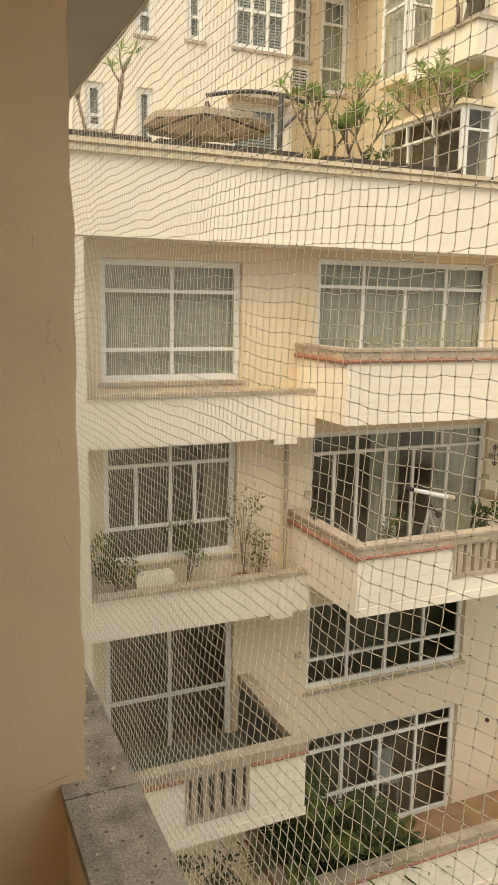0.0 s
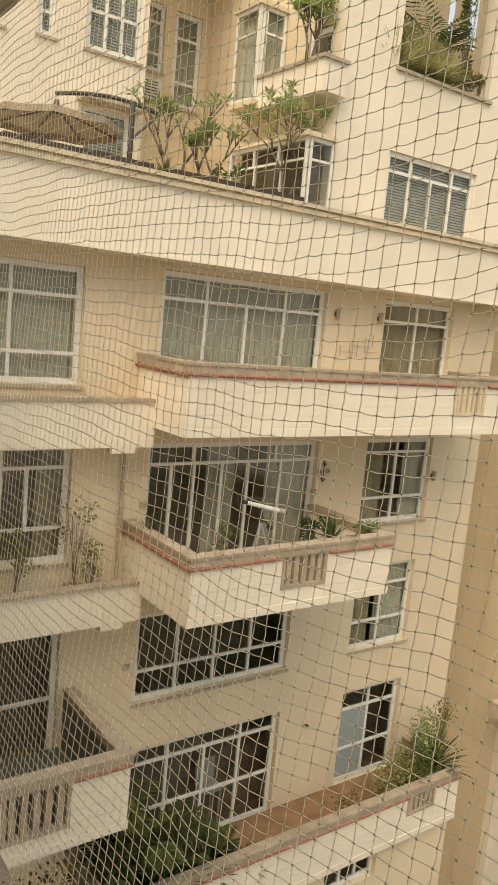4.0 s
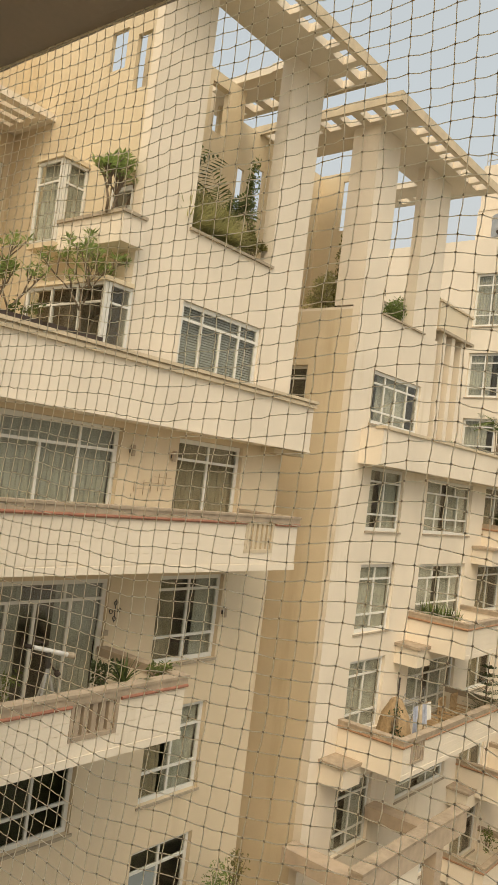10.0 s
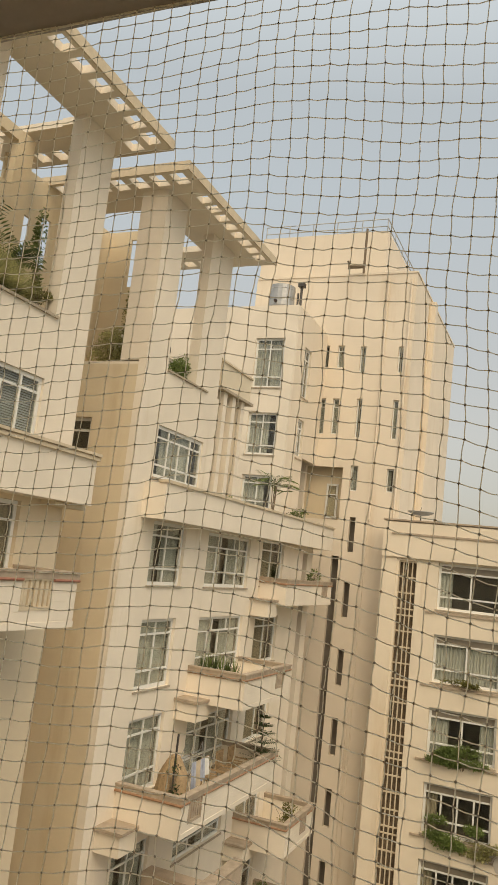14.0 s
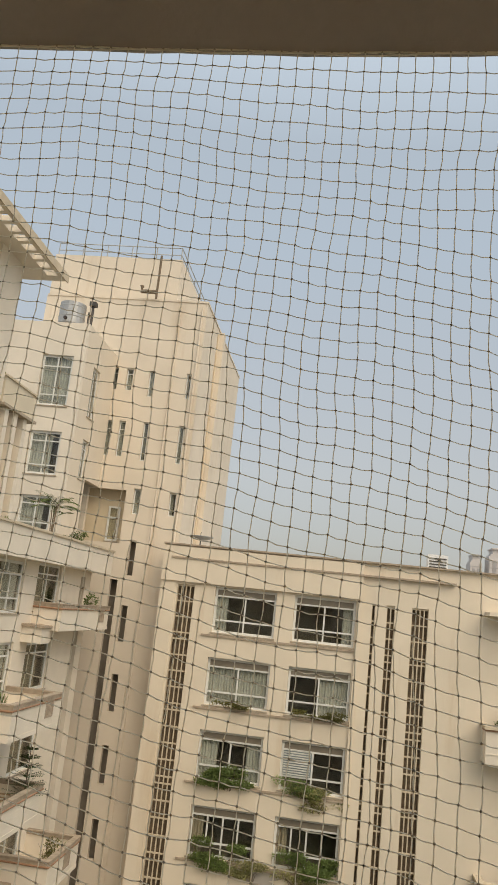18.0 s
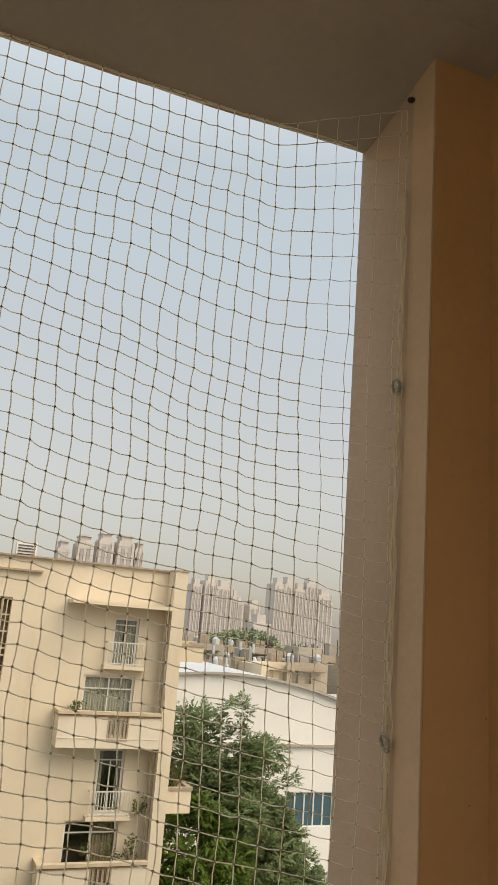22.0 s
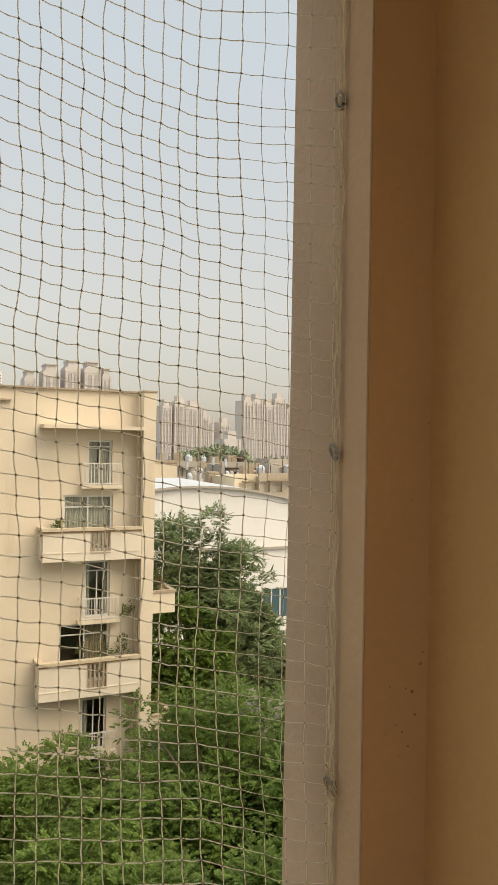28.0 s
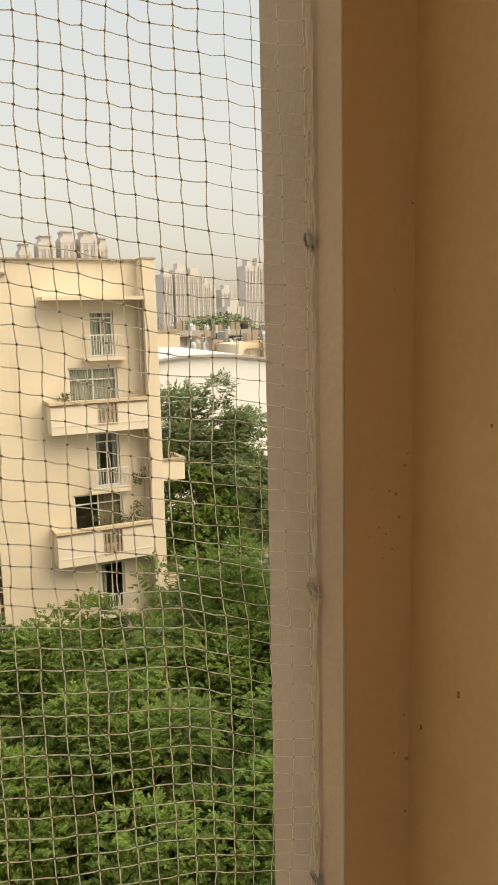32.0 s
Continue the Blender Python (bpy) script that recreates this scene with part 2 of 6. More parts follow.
_d.inputs[0].default_value, _t.inputs[0].default_value = (0.91, 0.86, 0.76, 1), (0.95, 0.90, 0.79, 1)
_m.inputs[0].default_value = 0.82
_l.new(_d.outputs[0], _m.inputs[1])
_l.new(_t.outputs[0], _m.inputs[2])
_l.new(_m.outputs[0], _n["Material Output"].inputs[0])
KNOT = material("nylon_knot", (0.42, 0.37, 0.29), 0.8, vary=0.1, scale=40, bump=0.0)
# Green of the distant belt, with haze mixed into the colour.
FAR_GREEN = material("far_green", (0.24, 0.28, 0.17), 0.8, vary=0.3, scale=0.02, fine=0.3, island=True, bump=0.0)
# Ground out of view, made pale to throw light onto the lower walls.
GROUND = material("pale_paving", (0.25, 0.23, 0.195), 0.95, vary=0.3, scale=0.2, fine=4)
WHITE_WALL = material("white_hall_paint", (0.82, 0.81, 0.78), 0.7, vary=0.05, scale=0.3, fine=5, bump=0.05, stain=(0.66, 0.64, 0.60), stain_scale=0.2, stain_from=0.6, drip=True)
ROOFW = material("white_sheet_roof", (0.56, 0.58, 0.60), 0.6, vary=0.08, scale=0.4, fine=6, bump=0.05)
CONCRETE = material("far_concrete", (0.42, 0.38, 0.33), 0.85, vary=0.12, scale=0.05, fine=1.5, bump=0.0)
# Tower colours are paled for distance haze; no haze stands in the air.
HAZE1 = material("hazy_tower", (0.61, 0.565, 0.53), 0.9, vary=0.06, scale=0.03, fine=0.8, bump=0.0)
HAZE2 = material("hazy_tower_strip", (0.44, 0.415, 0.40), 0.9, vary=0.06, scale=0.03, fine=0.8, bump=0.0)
WICKER = material("wicker", (0.36, 0.25, 0.14), 0.8, vary=0.25, scale=14, bump=0.3)
WHITEP = material("white_plastic", (0.7, 0.7, 0.68), 0.4, vary=0.05, scale=5, bump=0.0)
CLOTH = material("washed_cloth", (0.30, 0.33, 0.40), 0.9, vary=0.3, scale=5, island=True)


# ---------- mesh tools ----------
def FA(y):
    """A facade that faces -y: u along x, w outwards, v up."""
    return lambda u, w, v: (u, y - w, v)


def FX(x):
    """A facade that faces -x: u along -y, w outwards, v up."""
    return lambda u, w, v: (x - w, -u, v)


def FH(z):
    """A flat slab: u along x, v along y, w up."""
    return lambda u, w, v: (u, v, z + w)


def W0(u, w, v):
    return (u, w, v)


class Geo:
    """Collects faces for one mesh."""

    def __init__(self):
        self.v, self.f = [], []

    def quad(self, *pts):
        k = len(self.v)
        self.v += [tuple(p) for p in pts]
        self.f.append(tuple(range(k, k + len(pts))))
        return self

    def box(self, F, u0, u1, w0, w1, v0, v1, bevel=0.0):
        c = [F(u, w, v) for u in (u0, u1) for w in (w0, w1) for v in (v0, v1)]
        k = len(self.v)
        self.v += c
        for q in ((0, 1, 3, 2), (4, 6, 7, 5), (0, 4, 5, 1), (2, 3, 7, 6), (0, 2, 6, 4), (1, 5, 7, 3)):
            self.f.append(tuple(k + i for i in q))
        return self

    def grid(self, F, u0, u1, v0, v1, holes, w0, w1):
        """A plate from w0 to w1 with rectangular holes (u0, u1, v0, v1)."""
        us = sorted({round(a, 4) for a in [u0, u1] + [x for h in holes for x in h[:2]] if u0 - 1e-6 <= a <= u1 + 1e-6})
        vs = sorted({round(a, 4) for a in [v0, v1] + [x for h in holes for x in h[2:]] if v0 - 1e-6 <= a <= v1 + 1e-6})

        def solid(i, j):
            if not (0 <= i < len(us) - 1 and 0 <= j < len(vs) - 1):
                return False
            cu, cv = (us[i] + us[i + 1]) / 2, (vs[j] + vs[j + 1]) / 2
            return not any(h[0] < cu < h[1] and h[2] < cv < h[3] for h in holes)

        for i in range(len(us) - 1):
            for j in range(len(vs) - 1):
                if not solid(i, j):
                    continue
                a, b, c, d = us[i], us[i + 1], vs[j], vs[j + 1]
                for w in (w0, w1):
                    self.quad(F(a, w, c), F(b, w, c), F(b, w, d), F(a, w, d))
                if not solid(i - 1, j):
                    self.quad(F(a, w0, c), F(a, w1, c), F(a, w1, d), F(a, w0, d))
                if not solid(i + 1, j):
                    self.quad(F(b, w0, c), F(b, w1, c), F(b, w1, d), F(b, w0, d))
                if not solid(i, j - 1):
                    self.quad(F(a, w0, c), F(a, w1, c), F(b, w1, c), F(b, w0, c))
                if not solid(i, j + 1):
                    self.quad(F(a, w0, d), F(a, w1, d), F(b, w1, d), F(b, w0, d))
        return self

    def tube(self, pts, r, sides=6, r1=None):
        pts = [Vector(p) for p in pts]
        rings = []
        for i, p in enumerate(pts):
            d = (pts[min(i + 1, len(pts) - 1)] - pts[max(i - 1, 0)]).normalized()
            a = d.orthogonal().normalized()
            b = d.cross(a)
            q = r if r1 is None else r + (r1 - r) * i / max(1, len(pts) - 1)
            k = len(self.v)
            self.v += [tuple(p + q * (math.cos(t) * a + math.sin(t) * b)) for t in [6.28318 * s / sides for s in range(sides)]]
            rings.append(k)
        for a, b in zip(rings, rings[1:]):
            for s in range(sides):
                self.f.append((a + s, a + (s + 1) % sides, b + (s + 1) % sides, b + s))
        self.f.append(tuple(rings[0] + s for s in range(sides))[::-1])
        self.f.append(tuple(rings[-1] + s for s in range(sides)))
        return self

    def lathe(self, c, profile, sides=12):
        """profile: (radius, height) from the bottom to the top."""
        rings = []
        for r, z in profile:
            rings.append(len(self.v))
            self.v += [(c[0] + r * math.cos(6.28318 * s / sides), c[1] + r * math.sin(6.28318 * s / sides), c[2] + z) for s in range(sides)]
        for a, b in zip(rings, rings[1:]):
            for s in range(sides):
                self.f.append((a + s, a + (s + 1) % sides, b + (s + 1) % sides, b + s))
        self.f.append(tuple(rings[0] + s for s in range(sides))[::-1])
        self.f.append(tuple(rings[-1] + s for s in range(sides)))
        return self

    def leaf(self, p, d, up, length, width):
        """One leaf blade from p along d, folded along its rib."""
        p, d, up = Vector(p), Vector(d), Vector(up)
        s = d.cross(up)
        s = s.normalized() if s.length > 1e-5 else Vector((1, 0, 0))
        m = p + d * length * 0.5
        e = p + d * length
        k = len(self.v)
        self.v += [tuple(p), tuple(m + s * width / 2 + up * width * 0.15), tuple(e), tuple(m - s * width / 2 + up * width * 0.15)]
        self.f.append((k, k + 1, k + 2, k + 3))
        return self

    def mesh(self, name, m, fix=True, smooth=False):
        me = bpy.data.meshes.new(name)
        me.from_pydata(self.v, [], self.f)
        if fix:
            bm = bmesh.new()
            bm.from_mesh(me)
            if len(bm.verts) < 60000:
                bmesh.ops.remove_doubles(bm, verts=bm.verts, dist=0.0004)
                bmesh.ops.recalc_face_normals(bm, faces=bm.faces)
            bm.to_mesh(me)
            bm.free()
        if smooth:
            me.shade_smooth()
        me.materials.append(m)
        return me


def thing(name, at, label, category, group="", kind=""):
    ob = new(name)
    ob.location = at
    ob.empty_display_size = 0.1
    return tagged(ob, label, category, group, kind)


def part(name, geo, m, parent, label="", fix=True, smooth=False):
    ob = new(name, geo.mesh(name, m, fix, smooth))
    ob.parent = parent
    if parent.data is None:
        ob.matrix_parent_inverse = Matrix.Translation(-Vector(parent.location))
    if label:
        ob["label"] = label
    return ob


def piece(name, geo, m, label, category, kind="", group="", fix=True, smooth=False):
    return tagged(new(name, geo.mesh(name, m, fix, smooth)), label, category, group, kind)


def window(F, u0, u1, v0, v1, rows, parent, name="window", glass=None, back=None, slats=False, inset=0.10, bar=0.055, sill=True, label="", fm=None, edge=0.07):
    """A framed window: rows from the top, each (share of height, column shares). back: curtain spans [(from, to, material)]."""
    holes, v = [], v1 - edge
    total = sum(r[0] for r in rows)
    for share, cols in rows:
        h = (v1 - v0 - edge * 2) * share / total
        u = u0 + edge
        tc = sum(cols)
        for c in cols:
            w = (u1 - u0 - edge * 2) * c / tc
            holes.append((u + bar / 2, u + w - bar / 2, v - h + bar / 2, v - bar / 2))
            u += w
        v -= h
    win = part(name, Geo().grid(F, u0 + 0.004, u1 - 0.004, v0 + 0.004, v1 - 0.004, holes, -inset - 0.06, -inset), fm or FRAME, parent, label)
    for k, h in enumerate(holes):
        g = glass[k] if isinstance(glass, dict) and k in glass else GLASS
        p = part("pane", Geo().box(F, h[0] - 0.005, h[1] + 0.005, -inset - 0.036, -inset - 0.028, h[2] - 0.005, h[3] + 0.005), g, win)
        if g is GLASS:
            p.visible_shadow = False
    if sill:
        part("sill", Geo().box(F, u0 - 0.05, u1 + 0.05, -inset, 0.04, v0 - 0.055, v0 - 0.002), SILL, win)
    for a, b, cm in back or ():
        g = Geo()
        n = max(8, int((b - a) * (u1 - u0) * 16))
        pts = []
        for i in range(n + 1):
            u = u0 + (u1 - u0) * (a + (b - a) * i / n)
            pts.append((u, -inset - 0.16 + 0.035 * (1 if i % 2 else -1) * (0.6 + 0.4 * math.sin(i * 1.7))))
        for (ua, wa), (ub, wb) in zip(pts, pts[1:]):
            g.quad(F(ua, wa, v0 + 0.03), F(ub, wb, v0 + 0.03), F(ub, wb, v1 - 0.03), F(ua, wa, v1 - 0.03))
        part("curtain", g, cm, win)
    if slats:
        g = Geo()
        z = v0 + 0.05
        while z < v1 - 0.05:
            g.quad(F(u0 + 0.05, -inset - 0.10, z), F(u1 - 0.05, -inset - 0.10, z), F(u1 - 0.05, -inset - 0.125, z + 0.045), F(u0 + 0.05, -inset - 0.125, z + 0.045))
            z += 0.055
        part("blind", g, BLIND, win, "grey slatted blind", fix=False)
    return win


def baluster_panel(F, u0, u1, v0, v1, parent, n=5, w0=-0.10, w1=0.015, m=None):
    p = part("baluster_frame", Geo().grid(F, u0, u1, v0, v1, [(u0 + 0.06, u1 - 0.06, v0 + 0.07, v1 - 0.03)], w0, w1), m or COPING, parent)
    for i in range(n):
        c = u0 + 0.06 + (u1 - u0 - 0.12) * (i + 0.5) / n
        part("baluster", Geo().box(F, c - 0.045, c + 0.045, w0 + 0.015, w1 - 0.02, v0 + 0.07, v1 - 0.03), m or COPING, p)


def balcony(parent, x0, x1, yf, yw, z0, z1, gap=None, right=True, left=True, stripe=STRIPE, name="balcony", stone=None):
    """A projecting balcony with a slab, a parapet, a stone coping and a terracotta stripe under it."""
    F, d = FA(yf), yw - yf
    t = 0.12
    zc = z1 - 0.16
    g = Geo().box(W0, x0, x1, yf, yw, z0, z0 + 0.14)
    if gap:
        g.box(F, x0, gap[0], -t, 0, z0 + 0.14, zc).box(F, gap[1], x1, -t, 0, z0 + 0.14, zc).box(F, gap[0], gap[1], -t, 0, z0 + 0.14, gap[2])
    else:
        g.box(F, x0, x1, -t, 0, z0 + 0.14, zc)
    if left:
        g.box(W0, x0, x0 + t, yf + t, yw, z0 + 0.14, zc)
    if right:
        g.box(W0, x1 - t, x1, yf + t, yw, z0 + 0.14, zc)
    b = part(name, g, WALL, parent)
    c = Geo().box(W0, x0 - 0.03, x1 + 0.03, yf - 0.03, yf + t + 0.03, zc, z1 - 0.045).box(W0, x0 - 0.05, x1 + 0.05, yf - 0.05, yf + t + 0.05, z1 - 0.045, z1)
    if left:
        c.box(W0, x0 - 0.03, x0 + t + 0.03, yf + t + 0.03, yw, zc, z1 - 0.045).box(W0, x0 - 0.05, x0 + t + 0.05, yf + t + 0.05, yw, z1 - 0.045, z1)
    if right:
        c.box(W0, x1 - t - 0.03, x1 + 0.03, yf + t + 0.03, yw, zc, z1 - 0.045).box(W0, x1 - t - 0.05, x1 + 0.05, yf + t + 0.05, yw, z1 - 0.045, z1)
    part("coping", c, COPING, b, "weathered stone coping")
    if stripe:
        spans = [(x0 - 0.03, gap[0] - 0.02), (gap[1] + 0.02, x1 + 0.03)] if gap else [(x0 - 0.03, x1 + 0.03)]
        for a, e in spans:
            part("stripe", Geo().tube([(a, yf - 0.03, zc - 0.022), (e, yf - 0.03, zc - 0.022)], 0.028, 8), stripe, b, "terracotta red bead", smooth=False)
        if left:
            part("stripe", Geo().tube([(x0 - 0.03, yf - 0.03, zc - 0.03), (x0 - 0.03, yw, zc - 0.03)], 0.035, 8), stripe, b, "terracotta red bead")
    if stripe:
        for k in range(4):
            a = z0 + 0.16 + (zc - 0.07 - z0 - 0.16) * k / 4
            e = a + (zc - 0.07 - z0 - 0.16) / 4 - 0.009
            for u0, u1 in ([(x0, gap[0]), (gap[1], x1)] if gap else [(x0, x1)]):
                part("panel", Geo().box(F, u0 + 0.004, u1 - 0.004, 0.0, 0.007, a, e), WALL, b)
    part("drip_band", Geo().box(F, x0 - 0.015, x1 + 0.015, 0.0, 0.018, z0, z0 + 0.13), WALL, b)
    if gap:
        baluster_panel(F, gap[0], gap[1], gap[2], zc - 0.002, b, m=stone or COPING)
    return b


# ---------- plants ----------
def rnd(a, b):
    return random.uniform(a, b)


def ball_dir(up=0.0):
    while True:
        v = Vector((rnd(-1, 1), rnd(-1, 1), rnd(-1, 1)))
        if 0.05 < v.length < 1:
            v.normalize()
            v.z = v.z * (1 - up) + up
            return v.normalized()


def foliage(c, r, n, size, clumps_n=9):
    """Leaves scattered in uneven clumps inside an ellipsoid."""
    g = Geo()
    clumps = [(Vector((c[0] + rnd(-0.75, 0.75) * r[0], c[1] + rnd(-0.75, 0.75) * r[1], c[2] + rnd(-0.75, 0.8) * r[2])), rnd(0.25, 0.5)) for _ in range(clumps_n)]
    for _ in range(n):
        cc, cr = random.choice(clumps)
        d = ball_dir()
        p = cc + Vector((d.x * r[0], d.y * r[1], d.z * r[2])) * cr * rnd(0.3, 1.0) ** 0.5
        g.leaf(p, ball_dir(0.15), ball_dir(0.4), size * rnd(0.6, 1.4), size * rnd(0.3, 0.55))
    return g


def potted_plant(at, h, r, label, leaf=None, n=260, size=0.09, pot=0.16, pot_h=0.26, group=""):
    t = thing("potted_plant", at, label, "plant", group)
    part("pot", Geo().lathe(at, [(pot * 0.7, 0), (pot * 0.95, pot_h * 0.85), (pot * 1.08, pot_h * 0.86), (pot * 1.08, pot_h), (pot * 0.85, pot_h), (pot * 0.8, pot_h * 0.9)], 14), POT, t)
    g = Geo()
    for _ in range(6):
        e = (at[0] + rnd(-r, r) * 0.6, at[1] + rnd(-r, r) * 0.6, at[2] + h * rnd(0.6, 0.95))
        m = (at[0] * 0.6 + e[0] * 0.4 + rnd(-0.03, 0.03), at[1] * 0.6 + e[1] * 0.4, at[2] + h * 0.45)
        g.tube([(at[0], at[1], at[2] + pot_h * 0.85), m, e], 0.012, 5, 0.004)
    part("stem", g, BARK, t)
    part("foliage", foliage((at[0], at[1], at[2] + h * 0.68), (r, r, h * 0.34), n, size), leaf or LEAF, t, fix=False)
    return t


def bush(name, c, r, n, size, label, leaf=None, group="", clumps_n=9):
    """A planting without a pot in view: stems and leaves."""
    t = thing(name, (c[0], c[1], c[2] - r[2]), label, "plant", group)
    g = Geo()
    for _ in range(7):
        e = (c[0] + rnd(-0.7, 0.7) * r[0], c[1] + rnd(-0.7, 0.7) * r[1], c[2] + rnd(0, 0.6) * r[2])
        g.tube([(c[0] + rnd(-0.3, 0.3) * r[0], c[1] + rnd(-0.2, 0.2) * r[1], c[2] - r[2]), ((c[0] + e[0]) / 2, (c[1] + e[1]) / 2, c[2] - r[2] * 0.3), e], 0.014, 5, 0.004)
    part("stem", g, BARK, t)
    part("foliage", foliage(c, r, n, size, clumps_n), leaf or LEAF, t, fix=False)
    return t


def spiky(at, h, n, label, leaf=None, name="spiky_plant", width=0.05, droop=0.5, spread=1.0):
    """A rosette of long arching blades."""
    t = thing(name, at, label, "plant")
    for part_no in range(2):
        g = Geo()
        for i in range(n // 2):
            a = rnd(0, 6.283)
            tilt = rnd(0.15, 1.1) * spread
            L = h * rnd(0.7, 1.15)
            p = Vector(at)
            d = Vector((math.cos(a) * math.sin(tilt), math.sin(a) * math.sin(tilt), math.cos(tilt)))
            s = Vector((-math.sin(a), math.cos(a), 0))
            k0 = len(g.v)
            for q in range(5):
                w = width * (0.5 + 0.6 * math.sin(math.pi * min(1, q / 4 + 0.15))) * (1 if q < 4 else 0.1)
                g.v += [tuple(p + s * w), tuple(p - s * w)]
                p = p + d * L / 4
                d = (d + Vector((0, 0, -droop * 0.35))).normalized()
            for q in range(4):
                g.f.append((k0 + 2 * q, k0 + 2 * q + 1, k0 + 2 * q + 3, k0 + 2 * q + 2))
        part("leaf_rosette", g, (leaf or LEAF) if part_no else (LEAF_GRASS if leaf is LEAF_GRASS else LEAF if leaf in (LEAF_DRY, LEAF_PALE) else LEAF_DARK), t, fix=False)
    return t


def palm(at, h, n, label, trunk=0.5, name="areca_palm"):
    """Feathery fronds on thin canes."""
    t = thing(name, at, label, "plant")
    g = Geo()
    for _ in range(4):
        g.tube([at, (at[0] + rnd(-0.1, 0.1), at[1] + rnd(-0.1, 0.1), at[2] + h * trunk)], 0.025, 6, 0.015)
    part("cane", g, BARK, t)
    for _ in range(n):
        f = Geo()
        a, tilt = rnd(0, 6.283), rnd(0.25, 1.0)
        p = Vector((at[0], at[1], at[2] + h * trunk * rnd(0.7, 1.0)))
        d = Vector((math.cos(a) * math.sin(tilt), math.sin(a) * math.sin(tilt), math.cos(tilt)))
        s = Vector((-math.sin(a), math.cos(a), 0))
        L = h * rnd(0.45, 0.7)
        line = [p.copy()]
        for q in range(14):
            p = p + d * L / 14
            d = (d + Vector((0, 0, -0.085))).normalized()
            line.append(p.copy())
            if q > 1:
                for sg in (-1, 1):
                    f.leaf(p, (s * sg + d * 0.6 + Vector((0, 0, -0.25))).normalized(), Vector((0, 0, 1)), L * 0.34 * math.sin(0.35 + q / 14 * 2.3), 0.065)
        f.tube(line, 0.008, 4, 0.003)
        part("frond", f, LEAF if rnd(0, 1) > 0.4 else LEAF_DARK, t, fix=False)
    return t


def frangipani(at, h, spread, label, seed, forks=4, bole=0.36, wide=0.6):
    """Bare forking branches that end in whorls of long leaves."""
    rs = random.Random(seed)
    t = thing("frangipani_tree", at, label, "tree", "terrace trees")
    wood, leaves = Geo(), Geo()

    def grow(p, d, L, r, k):
        e = p + d * L
        wood.tube([p, p + d * L * 0.5 + Vector((rs.uniform(-1, 1), rs.uniform(-1, 1), 0.6)) * L * 0.06, e], r, 6, r * 0.75)
        if k == 0 or (k < forks - 2 and rs.random() < 0.22):
            for i in range(11):
                a = i * 2.4
                o = Vector((math.cos(a), math.sin(a), rs.uniform(-0.25, 1.3))).normalized()
                leaves.leaf(e + Vector((0, 0, rs.uniform(-0.06, 0.02))), o, Vector((0, 0, 1)), rs.uniform(0.13, 0.23), rs.uniform(0.036, 0.055))
            return
        m = 2 if rs.random() < 0.6 else 3
        turn = rs.uniform(0, 6.283)
        for i in range(m):
            a = turn + 6.283 * i / m + rs.uniform(-0.4, 0.4)
            n = (d + Vector((math.cos(a), math.sin(a), 0)) * rs.uniform(0.6, 1.3) * wide + Vector((0, 0, rs.uniform(0.1, 0.7)))).normalized()
            grow(e, n, (L if k < forks - 1 else h * 0.36 * 0.7) * rs.uniform(0.55, 1.05), r * 0.74, k - 1)

    for i in range(2):
        a = rs.uniform(0, 1) + 3.14159 * i
        d = Vector((math.cos(a) * spread * 0.35, math.sin(a) * spread * 0.25, 1)).normalized()
        grow(Vector(at) + Vector((0.08 * math.cos(a), 0, 0)), d, h * bole, 0.030, forks - 1)
    part("wood", wood, BARK, t, "pale forked branches", smooth=True)
    part("leaves", leaves, LEAF_PALE, t, fix=False)
    return t


